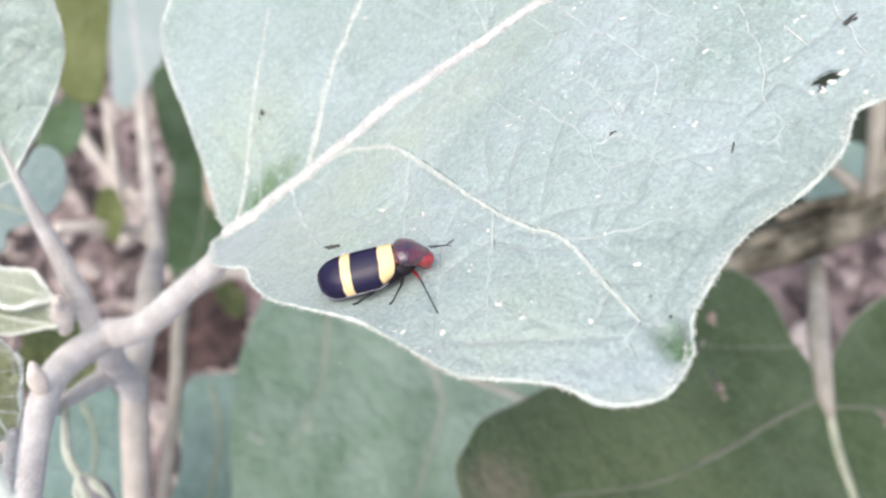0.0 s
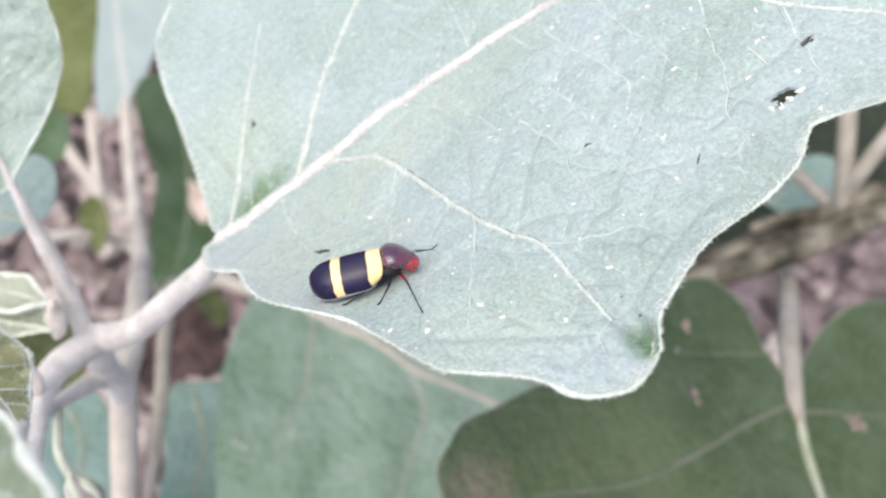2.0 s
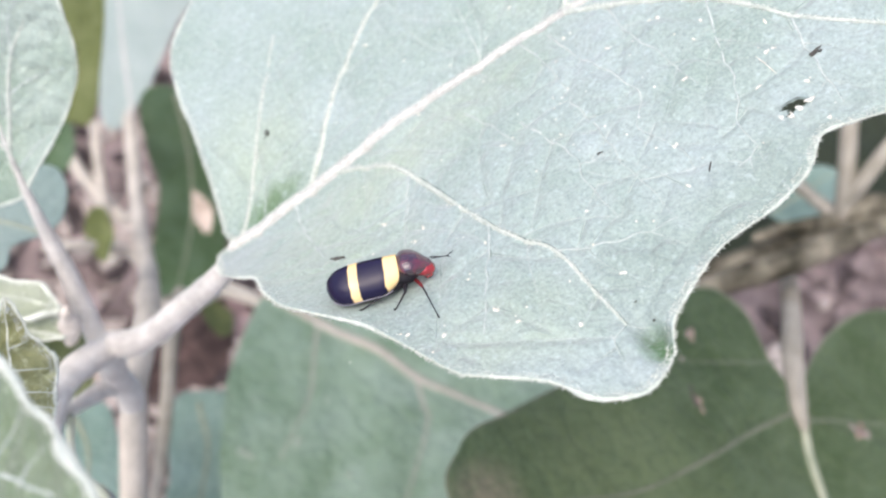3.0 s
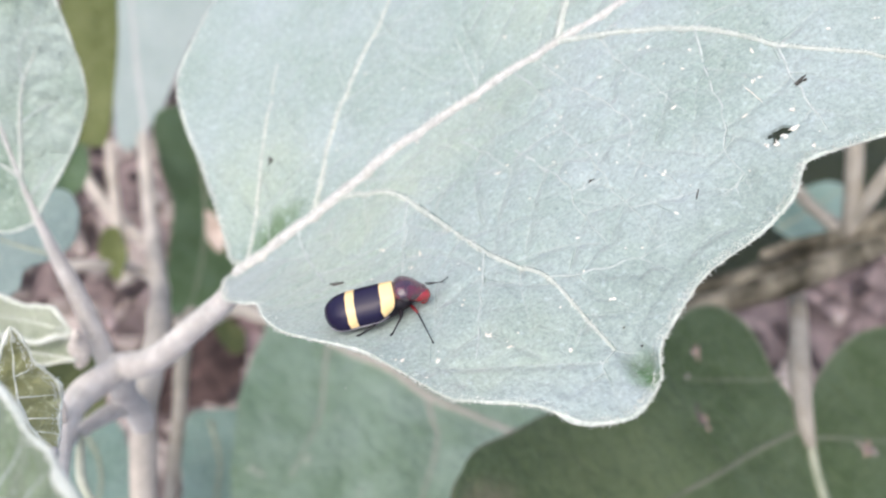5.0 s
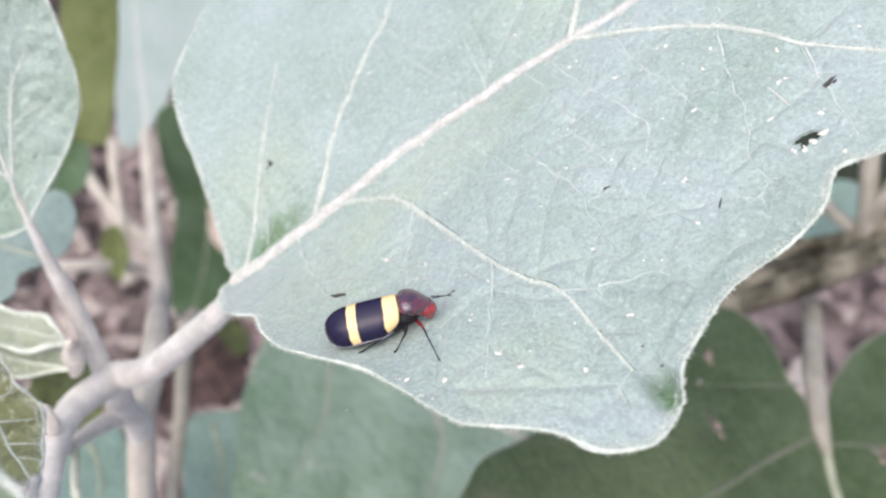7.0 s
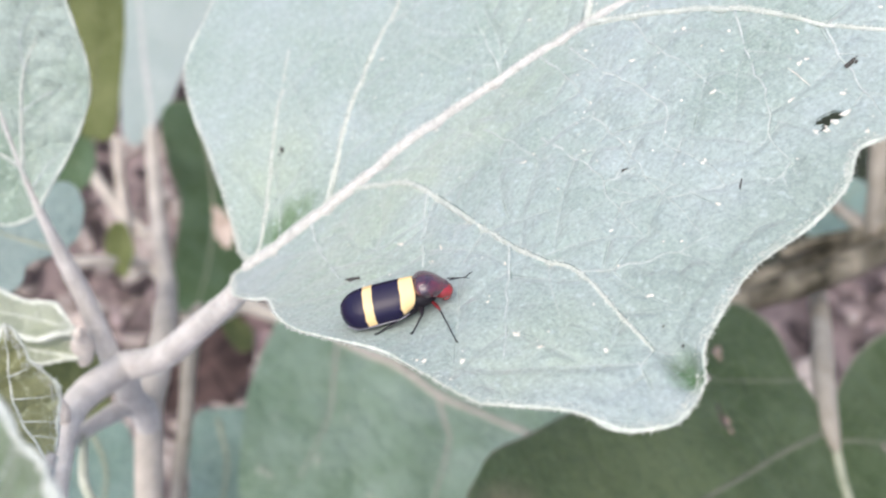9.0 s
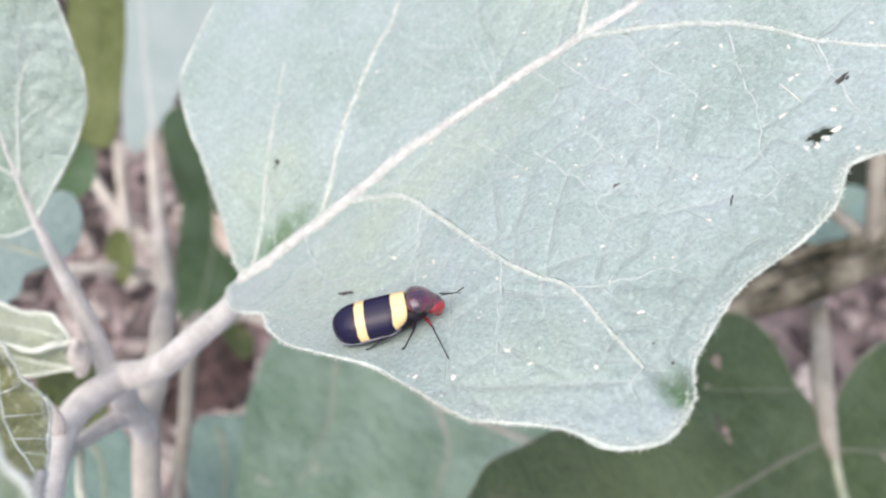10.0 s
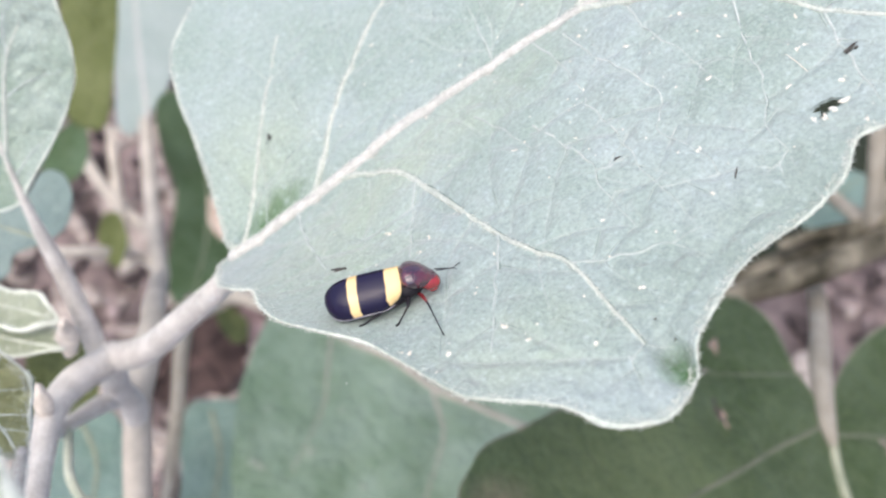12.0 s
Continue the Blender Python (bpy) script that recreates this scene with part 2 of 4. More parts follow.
# ---- geometry helpers ----
def spline(points, steps, closed=False):
    """A Catmull-Rom curve through rows of any width."""
    p = np.asarray(points, float)
    ext = np.vstack([p[-1:], p, p[:2]]) if closed else np.vstack([2 * p[:1] - p[1:2], p, 2 * p[-1:] - p[-2:-1]])
    out = []
    for a, b, c, d in zip(ext[:-3], ext[1:-2], ext[2:-1], ext[3:]):
        for k in range(steps):
            s = k / steps
            out.append(0.5 * (2 * b + (c - a) * s + (2 * a - 5 * b + 4 * c - d) * s * s + (3 * b - a - 3 * c + d) * s**3))
    if not closed:
        out.append(p[-1])
    return np.array(out)


def resample(curve, n, closed=True):
    c = np.vstack([curve, curve[:1]]) if closed else curve
    run = np.r_[0, np.cumsum(np.linalg.norm(np.diff(c[:, :2], axis=0), axis=1))]
    at = np.linspace(0, run[-1], n, endpoint=not closed)
    return np.stack([np.interp(at, run, c[:, k]) for k in range(c.shape[1])], 1)


def mesh_of(name, verts, faces, smooth=True):
    me = bpy.data.meshes.new(name)
    me.from_pydata([tuple(v) for v in verts], [], [tuple(f) for f in faces])
    me.validate()
    me.shade_smooth() if smooth else me.shade_flat()
    return me


def part(name, data, material, parent=None, label="", m=None):
    """One mesh object under a thing or a part; m: its pose in the parent's space. A bmesh or a mesh is taken."""
    if isinstance(data, bmesh.types.BMesh):
        me = bpy.data.meshes.new(name)
        data.to_mesh(me)
        data.free()
        me.shade_smooth()
        data = me
    ob = new(name, data)
    if not data.materials:
        data.materials.append(material)
    ob.parent = parent
    if m is not None:
        ob.matrix_basis = m
    return tagged(ob, label)


def frame_of(origin, along, normal):
    """The pose with x along, z near normal, its origin in millimetres."""
    z = Vector(normal).normalized()
    x = Vector(along)
    x = (x - z * x.dot(z)).normalized()
    y = z.cross(x)
    m = Matrix((x, y, z)).transposed().to_4x4()
    m.translation = Vector(origin) * MM
    return m


def tube_mesh(name, rows, sides=12, steps=6, wobble=0.0, seed=0):
    """A stem through rows of x, y, z, radius in millimetres, its ends rounded."""
    c = spline(rows, steps) if len(rows) > 2 else np.asarray(rows, float)
    pts, rad = c[:, :3], np.maximum(c[:, 3], 0.01)
    tan = np.gradient(pts, axis=0)
    tan /= np.linalg.norm(tan, axis=1)[:, None]
    side = np.cross(tan[0], (0.3, 0.2, 0.93))
    side /= np.linalg.norm(side)
    rings = []
    local = np.random.default_rng(seed + 11)
    phase = local.uniform(0, 6.28, 4)
    for k, (p, t, r) in enumerate(zip(pts, tan, rad)):
        side = side - t * (side @ t)
        side /= np.linalg.norm(side)
        up = np.cross(t, side)
        a = np.arange(sides) * 2 * np.pi / sides
        rr = r * (1 + wobble * (np.sin(3 * a + k * 0.37 + phase[0]) * 0.5 + np.sin(2 * a - k * 0.21 + phase[1]) * 0.6 + 0.6 * np.sin(k * 0.5 + phase[2])))
        ring = p + np.outer(np.cos(a) * rr, side) + np.outer(np.sin(a) * rr, up)
        if k == 0:
            rings.append(p - t * r * 0.45 + (ring - p) * 0.55)
        rings.append(ring)
        if k == len(pts) - 1:
            rings.append(p + t * r * 0.45 + (ring - p) * 0.55)
    n = len(rings)
    verts = np.vstack(rings + [pts[:1] - tan[:1] * rad[0] * 0.65, pts[-1:] + tan[-1:] * rad[-1] * 0.65]) * MM
    faces = [(i * sides + j, i * sides + (j + 1) % sides, (i + 1) * sides + (j + 1) % sides, (i + 1) * sides + j) for i in range(n - 1) for j in range(sides)]
    faces += [(n * sides, (j + 1) % sides, j) for j in range(sides)]
    faces += [(n * sides + 1, (n - 1) * sides + j, (n - 1) * sides + (j + 1) % sides) for j in range(sides)]
    return mesh_of(name, verts, faces)


def pieces(lines):
    """The ends of all the straight pieces of some lines."""
    return np.vstack([line[:-1] for line in lines]), np.vstack([line[1:] for line in lines])


def near_pieces(xy, a, b):
    """The distance of each point to the nearest of some straight pieces."""
    ab = b - a
    size = np.maximum((ab * ab).sum(1), 1e-12)
    out = np.empty(len(xy))
    for k in range(0, len(xy), 4000):
        p = xy[k : k + 4000, None, :] - a[None]
        s = np.clip((p * ab).sum(2) / size, 0, 1)
        out[k : k + 4000] = np.sqrt(((p - s[:, :, None] * ab) ** 2).sum(2).min(1))
    return out


def near_lines(xy, lines):
    """The distance of each point to the nearest of some lines."""
    return near_pieces(xy, *pieces(lines)) if len(xy) else np.zeros(0)


class Leaf:
    """A leaf blade over an outline in its own plane, in millimetres, with veins, thickness and a soft quilted relief."""

    def __init__(self, name, parent, m, outline, centre, height, veins, material, vein_material, around=240, rings=40, thick=0.3, quilt=0.35, ripple=0.4, holes=(), label="", seed=0, ragged=0.0, net=0.0):
        self.height, self.quilt, self.ripple, self.seed = height, quilt, ripple, seed
        self.lines = [spline(np.array(v)[:, :2], 5) for v, *_ in veins]
        self.sizes = np.array([w for _, w, *_ in veins]) if veins else np.array([])
        if material is FELT_LEAF:
            for k, (line, w) in enumerate(zip(self.lines, self.sizes)):
                if w < 0.28:  # small veins wander
                    run = np.r_[0, np.cumsum(np.linalg.norm(np.diff(line, axis=0), axis=1))]
                    line += np.c_[np.sin(run * 1.9 + k), np.cos(run * 2.3 + 2 * k)] * 0.13 * np.sin(np.pi * run / run[-1])[:, None]
        edge = resample(spline(outline, 8, True), around)
        local = np.random.default_rng(seed)
        if ragged:
            edge = edge + (local.normal(0, ragged, edge.shape))
        self.edge, centre = edge, np.array(centre, float)
        self.fine = []
        if net:
            self.grow(local, net)
        levels = np.linspace(0, 1, rings + 1)[1:] ** 0.8
        xy = np.vstack([centre[None]] + [centre + (edge - centre) * s for s in levels])
        z = self.z(xy)
        top = np.c_[xy, z]
        low = np.c_[xy, z - thick]
        low[-around:, 2] += thick * 0.3
        n = len(top)

        def cut(f):
            p = xy[list(f)].mean(0)
            return any(((p - h[:2]) @ (math.cos(h[4]), math.sin(h[4])) / h[2]) ** 2 + ((p - h[:2]) @ (-math.sin(h[4]), math.cos(h[4])) / h[3]) ** 2 < 1 for h in holes)

        faces = [(0, 1 + j, 1 + (j + 1) % around) for j in range(around)]
        for i in range(rings - 1):
            a, b = 1 + i * around, 1 + (i + 1) * around
            faces += [(a + j, b + j, b + (j + 1) % around, a + (j + 1) % around) for j in range(around)]
        turned = ((edge - centre)[:, 0] * np.roll(edge - centre, -1, 0)[:, 1] - (edge - centre)[:, 1] * np.roll(edge - centre, -1, 0)[:, 0]).sum() < 0
        if turned:
            faces = [f[::-1] for f in faces]
        if holes:
            close = np.zeros(n, bool)
            for h in holes:
                close |= (np.abs(xy - h[:2]) < 2 * max(h[2:4]) + 2).all(1)
            faces = [f for f in faces if not (close[f[0]] and cut(f))]
        below = [tuple(n + v for v in f[::-1]) for f in faces]
        a = n - around
        rim = [(a + j, n + a + j, n + a + (j + 1) % around, a + (j + 1) % around) for j in range(around)]
        if turned:
            rim = [f[::-1] for f in rim]
        self.ob = part(name, mesh_of(name, np.vstack([top, low]) * MM, faces + below + rim), material, parent, label, m)
        for (v, w, *what), line in zip(veins, self.lines):
            zz = self.z(line)
            run = np.linspace(1, 0.38, len(line))
            lift = (-0.22 if w > 0.28 else -0.05) * w * run
            # A dark tube on one side of each vein imitates its shaded side.
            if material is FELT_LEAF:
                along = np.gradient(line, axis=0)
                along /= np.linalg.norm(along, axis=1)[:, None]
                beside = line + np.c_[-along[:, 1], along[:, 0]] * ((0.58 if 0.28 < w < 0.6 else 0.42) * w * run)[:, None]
                part("vein_shade", tube_mesh("vein_shade", np.c_[beside, zz - (0.34 if w > 0.28 else 0.44) * w * run, (0.75 if w > 0.28 else 0.66) * w * run], 8, 1, 0.18, seed + 3), VEIN_SHADE, self.ob, "dark strip standing in for shade beside the vein")
            part(what[0] if what else "vein", tube_mesh("vein", np.c_[line, zz + lift, (0.92 if w > 0.28 else 0.78) * w * run], 8, 1, 0.06 if w > 0.28 else 0.16, seed + len(line)), VEIN_FINE if vein_material is VEIN and w < 0.28 else MIDRIB if vein_material is VEIN and what else VEIN_OLD if vein_material is VEIN_DULL and what else vein_material, self.ob)

    def grow(self, local, spacing):
        """Small veins that leave the larger ones and wander until they meet another."""
        edge = self.edge
        from_, to = pieces(self.lines)
        starts = []
        for line in self.lines:
            run = resample(line, max(3, int(np.linalg.norm(np.diff(line, axis=0), axis=1).sum() / spacing)), False)
            for a, b in zip(run[:-1], run[1:]):
                t = (b - a) / (np.linalg.norm(b - a) + 1e-9)
                starts += [(a * 0.5 + b * 0.5 + local.normal(0, 0.3, 2), np.array([-t[1], t[0]]) * sd + t * 0.75) for sd in (1, -1)]
        local.shuffle(starts)
        for p, d in starts:
            d = d / np.linalg.norm(d)
            way, turn = [p], local.normal(0, 0.03)
            for k in range(34):
                turn = 0.85 * turn + local.normal(0, 0.022)
                d = np.array([d[0] * math.cos(turn) - d[1] * math.sin(turn), d[0] * math.sin(turn) + d[1] * math.cos(turn)])
                q = way[-1] + d * 0.55
                if np.min(np.linalg.norm(edge - q, axis=1)) < 0.7:
                    break
                way.append(q)
                if k > 5 and k % 2 and near_pieces(q[None], from_, to)[0] < 0.5:
                    break
            if len(way) > 6:
                self.fine.append(np.array(way[::2]))
                from_, to = np.vstack([from_, self.fine[-1][:-1]]), np.vstack([to, self.fine[-1][1:]])

    def z(self, xy):
        x, y = xy[:, 0], xy[:, 1]
        z = self.height(x, y)
        z = z + self.ripple * (np.sin(x * 0.16 + self.seed) * np.cos(y * 0.14 + 1.3 * self.seed) + 0.35 * np.sin(x * 0.27 + y * 0.22 + self.seed))
        if len(self.lines):
            best = np.zeros(len(x))
            for line, w in zip(self.lines, self.sizes):
                reach = 2.6 * (3.5 * w + 0.9)
                inside = np.where((xy > line.min(0) - reach).all(1) & (xy < line.max(0) + reach).all(1))[0]
                d = near_lines(xy[inside], [line])
                best[inside] = np.maximum(best[inside], np.exp(-((d / (3.5 * w + 0.9)) ** 2)) * min(1.0, 0.35 + w))
            z = z + self.quilt * (0.5 - best)
        if self.fine:
            groove = np.zeros(len(x))
            for line in self.fine:
                low, high = line.min(0) - 1.6, line.max(0) + 1.6
                inside = np.where((xy > low).all(1) & (xy < high).all(1))[0]
                if len(inside):
                    groove[inside] = np.maximum(groove[inside], np.exp(-((near_lines(xy[inside], [line]) / 0.5) ** 2)))
            z = z - 0.5 * self.quilt * groove
        return z


def margin(leaf, radius, material, drop=0.12):
    """The thickened pale rim of a leaf."""
    e = np.vstack([leaf.edge, leaf.edge[:2]])
    local = np.random.default_rng(len(e))
    wave = np.convolve(local.normal(0, 1, len(e) + 8), np.ones(9) / 9, "valid")
    rows = np.c_[e, leaf.z(e) - drop, radius * (1 + 0.8 * wave)]
    return part("margin", tube_mesh("margin", rows, 7, 1, 0.1, 3), material, leaf.ob, "pale felted rim")


def fringe(leaf, count, length, material, seed=3, inner=0.0):
    """Short pale hairs along a leaf's margin, and some on its face near it."""
    local = np.random.default_rng(seed)
    edge = leaf.edge
    nxt = np.roll(edge, -1, 0)
    k = local.integers(0, len(edge), count)
    s = local.uniform(0, 1, (count, 1))
    root = edge[k] * (1 - s) + nxt[k] * s
    tang = nxt[k] - edge[k]
    tang /= np.linalg.norm(tang, axis=1)[:, None]
    out = np.c_[tang[:, 1], -tang[:, 0]]
    middle = edge.mean(0)
    out *= np.sign(((root - middle) * out).sum(1))[:, None]
    root = root - out * local.uniform(0.0, 0.25 + inner, (count, 1))
    z = leaf.z(root) - 0.08
    ang = local.normal(0, 0.6, count)
    way = np.c_[out * np.cos(ang)[:, None] + tang * np.sin(ang)[:, None], local.normal(0.25, 0.45, count)]
    way /= np.linalg.norm(way, axis=1)[:, None]
    size = length * local.uniform(0.4, 1.25, count)
    thick = 0.028 * local.uniform(0.7, 1.3, count)
    base = np.c_[root, z]
    side = np.cross(way, (0, 0.2, 1))
    side /= np.linalg.norm(side, axis=1)[:, None] + 1e-9
    up = np.cross(way, side)
    mid = base + way * (size * 0.55)[:, None] + up * (size * 0.06)[:, None]
    round_ = [(math.cos(a), math.sin(a)) for a in (0, 2.094, 4.189)]
    rows = [c + side * (ca * rr)[:, None] + up * (sa * rr)[:, None] for c, rr in ((base, thick), (mid, thick * 0.8)) for ca, sa in round_]
    verts = np.stack(rows + [base + way * size[:, None]], 1).reshape(-1, 3)
    first = [(j, (j + 1) % 3, 3 + (j + 1) % 3, 3 + j) for j in range(3)] + [(3 + j, 3 + (j + 1) % 3, 6) for j in range(3)]
    faces = [tuple(i + k for k in f) for i in range(0, 7 * count, 7) for f in first]
    ob = part("hair_fringe", mesh_of("hair_fringe", verts * MM, faces), material, leaf.ob, "short pale felt hairs along the leaf margin")
    tagged(ob, kind="stuff")
    return ob


# ---- ground ----
steps = np.r_[np.linspace(0, 0.6, 90), 0.6 * 1.25 ** np.arange(1, 42)]
axis = np.r_[-steps[:0:-1], steps]
gx, gy = np.meshgrid(axis, axis)
bumps = np.zeros(gx.shape)
near = np.exp(-((gx**2 + gy**2) / 3.0))
for i in range(gx.shape[0]):
    for j in range(gx.shape[1]):
        if near[i, j] > 0.01:
            bumps[i, j] = (noise.noise((gx[i, j] * 22, gy[i, j] * 22, 0)) * 0.008 + noise.noise((gx[i, j] * 70, gy[i, j] * 70, 4)) * 0.004) * near[i, j]
side_n = len(axis)
ground_verts = np.c_[gx.ravel(), (gy + 0.2).ravel(), bumps.ravel()]
ground_faces = [(i * side_n + j, i * side_n + j + 1, (i + 1) * side_n + j + 1, (i + 1) * side_n + j) for i in range(side_n - 1) for j in range(side_n - 1)]
ground = tagged(part("ground", mesh_of("ground", ground_verts, ground_faces), SOIL), "pinkish grey crumbly garden soil under the plants", "soil", kind="structure")


def ground_z(x, y):
    y = y - 0.2
    return (noise.noise((x * 22, y * 22, 0)) * 0.008 + noise.noise((x * 70, y * 70, 4)) * 0.004) * math.exp(-(x * x + y * y) / 3.0)


def chips(name, count, x0, x1, y0, y1, low, high, material, label, seed):
    """Loose flat bits of bark and dry leaf that lie on the soil."""
    local = np.random.default_rng(seed)
    verts, faces = [], []
    for _ in range(count):
        x, y = local.uniform(x0, x1), local.uniform(y0, y1)
        size = local.uniform(low, high)
        n = int(local.integers(5, 8))
        m = pose(x, y, ground_z(x, y) + size * 0.12, *local.normal(0, 16, 2), local.uniform(0, 360))
        i = len(verts)
        stretch = local.uniform(0.35, 0.8)
        for z in (0.0, size * 0.14):
            for k in range(n):
                a = 6.283 * k / n
                r = size * 0.5 * local.uniform(0.75, 1.15)
                verts.append(m @ Vector((math.cos(a) * r, math.sin(a) * r * stretch, z + 0.15 * size * math.cos(a) ** 2)))
        faces += [tuple(i + n + k for k in range(n)), tuple(i + k for k in reversed(range(n)))]
        faces += [(i + k, i + (k + 1) % n, i + n + (k + 1) % n, i + n + k) for k in range(n)]
    return tagged(part(name, mesh_of(name, verts, faces, False), material), label, "litter", kind="stuff")


chips("leaf_litter", 2600, -0.45, 0.5, -0.05, 0.75, 0.004, 0.018, CHIP, "brown and grey bits of bark and dry leaf strewn over the soil", 5)
chips("pale_litter", 420, -0.4, 0.45, 0.0, 0.7, 0.006, 0.022, PALE_CHIP, "pale straw-coloured flakes of dry leaf on the soil", 6)

chips("dark_litter", 620, -0.3, 0.45, 0.05, 0.6, 0.008, 0.026, DARK_CHIP, "dark rotting bits of leaf and bark on the soil", 7)
chips("pale_litter", 300, -0.26, -0.04, 0.12, 0.36, 0.006, 0.022, PALE_CHIP, "pale grey and straw flakes of dry leaf heaped by the stems", 9)

# ---- the nightshade plant with the main leaf ----
BASE = Vector((-0.060, 0.030, 0.0))
plant = tagged(new("nightshade_plant"), "grey-green felted nightshade plant with broad lobed leaves growing from soil", "plant")
plant.location = BASE
AT = Matrix.Translation(-BASE)


STEMS = []
HX, HY, HEAD = 13.3, -20.15, -11.3  # the froghopper on the main leaf


def stem(name, rows, material, root=plant, shift=AT, sides=14, wobble=0.05, label="", seed=0):
    ob = part(name, tube_mesh(name, rows, sides, 8, wobble, seed), material, root, label, shift)
    if material is STEM:
        STEMS.append((ob, rows, 2600 + 10 * seed))
    return ob


stem("stem", [(-60, 30, -4, 2.9), (-56, 22, 120, 2.7), (-51, 26, 215, 2.4), (-48.6, 35.4, 264.9, 2.26), (-47.7, 40.4, 272.4, 2.2), (-46.2, 50.7, 284.9, 2.12), (-45.4, 56.0, 289.7, 2.18), (-44.7, 64.7, 291.1, 1.97), (-47.9, 73.7, 282.4, 1.95), (-58.2, 94.1, 252.6, 2.1), (-76.9, 128.1, 198.4, 2.5), (-92.6, 160.0, 161.3, 2.6), (-98.8, 178.3, 153.4, 2.66), (-106.3, 209.7, 153.1, 2.4), (-110.3, 223.6, 151.9, 2.05)], STEM_FAR, seed=1)
stem("branch", [(-46.0, 51.5, 285.5, 1.7), (-45.6, 52.5, 291, 1.9), (-45.6, 52, 298, 1.8), (-44.5, 52, 304, 1.9), (-43.8, 52.4, 307, 1.92)], STEM, seed=2)
stem("shoot", [(-43.6, 52.6, 307.0, 1.92), (-46.1, 46.4, 311.9, 1.91), (-45.6, 39.9, 317.4, 1.68), (-43.6, 33.1, 321.8, 1.57), (-42.2, 27.3, 324.9, 1.66), (-41.8, 21.4, 326.1, 1.7), (-42, 8, 330, 1.5)], STEM, seed=3)
stem("twig", [(-45.6, 52.5, 293, 1.2), (-46.9, 50, 297.5, 1.25), (-48.0, 45.5, 303.1, 1.0), (-47.5, 41, 310, 0.9), (-45.8, 38.5, 316, 0.9)], STEM, seed=4)
stem("bud_stalk", [(-46.5, 41.5, 309.0, 0.5), (-47.5, 38.4, 304.0, 0.62), (-46.9, 36.4, 302.6, 0.6), (-45.6, 34.8, 301.9, 0.7)], BUD_STALK, seed=5)
hanging = stem("bud", [(-45.9, 35.1, 302.0, 0.7), (-45.1, 34.2, 301.5, 1.45), (-43.9, 32.9, 300.7, 1.85), (-42.6, 31.3, 299.6, 1.6), (-41.6, 30.0, 298.8, 0.8)], BUD_GREY, sides=16, wobble=0.08, label="greyish violet flower bud hanging on its stalk", seed=51)
for k in range(5):
    turn = 2 * math.pi * k / 5 + 0.5
    away = Vector((0.85, 0.45, 0.25)) * math.cos(turn) + Vector((-0.1, -0.35, 0.93)) * math.sin(turn)
    sepal = [(-45.7, 34.9, 301.9, 0.5, 0.3), (-44.9, 34.0, 301.3, 0.75, 1.2), (-43.8, 32.8, 300.6, 0.6, 1.62), (-42.5, 31.2, 299.5, 0.3, 1.5)]
    part("sepal", tube_mesh("sepal", [(x + away.x * o, y + away.y * o, z + away.z * o, r) for x, y, z, r, o in sepal], 8, 5, 0.1, k), BUD_STALK, hanging, "pale felted sepal")
stem("stem", [(-117.0, 178.0, 116.3, 2.3), (-124.0, 202.4, 121.2, 2.14), (-130.5, 233.5, 129.9, 1.75)], STEM_FAR, seed=6)
stem("stem", [(-98, 178, 150, 2.2), (-116.5, 196.9, 118.0, 2.36), (-129.3, 208.0, 124.4, 2.57), (-143.2, 224.7, 134.0, 2.57)], STEM_FAR, seed=7)
stem("stem", [(-110.7, 141.0, 187.4, 1.78), (-102.3, 145.6, 180.8, 1.83), (-95.8, 152.7, 166.4, 1.76), (-90, 150, 162, 1.7)], STEM_FAR, seed=8)
stem("stem", [(-66, -10, -4, 2.2), (-66, 20, 120, 1.9), (-62.4, 52.5, 200.9, 1.54), (-61.0, 66.8, 213.8, 1.51), (-58.4, 78.4, 225.1, 1.61), (-57.7, 90.2, 231.9, 1.73), (-56, 100, 236, 1.7)], PETIOLE_OLD, seed=9)


def main_height(x, y):
    """A shallow dish, folded up along the midrib near its base, with a pucker by the lowest lobe."""
    d = y - (0.6 + np.maximum(0, 14 - x) * 0.42)
    fold = np.sqrt(d * d + 64) * np.exp(-np.maximum(x, -8) / 20) / 10
    dish = -11.143 + 0.3962 * x - 0.01 * y - 0.00237 * x * x + 0.00203 * x * y - 0.00256 * y * y
    pucker = -1.5 * np.exp(-(((x - 29.3) / 1.1) ** 2) - ((y + 36.3) / 2.2) ** 2)
    return dish + 8.213 * fold + pucker


MAIN_OUTLINE = [
    (-0.3, 5.8), (-2.4, 6.2), (-3.2, 4.5), (-1.2, -3.2), (1.1, -7.2), (2.7, -9.0), (3.7, -13.3), (5.3, -17.4), (7.6, -20.2), (10.8, -23.7),
    (12.9, -27.3), (15.6, -32.5), (17.1, -34.0), (21.2, -36.9), (23.1, -39.6), (25.6, -40.7), (27.1, -40.6), (28.5, -39.8), (29.6, -38.6), (30.5, -36.9),
    (32.0, -35.7), (36.7, -33.1), (41.8, -32.5), (44.8, -31.8), (46.4, -31.0), (47.6, -29.9), (49.1, -29.4), (54.2, -31.0), (62, -33), (69, -28),
    (78, -19), (86, -7), (80, 4), (70, 17), (52, 33), (32, 43), (20, 43), (11.9, 38.7), (7.5, 34.2), (2.9, 29.1),
    (1.1, 23.5), (0.7, 20.3), (-0.4, 15.3), (-1.4, 10.6), (-1.7, 8.2),
]
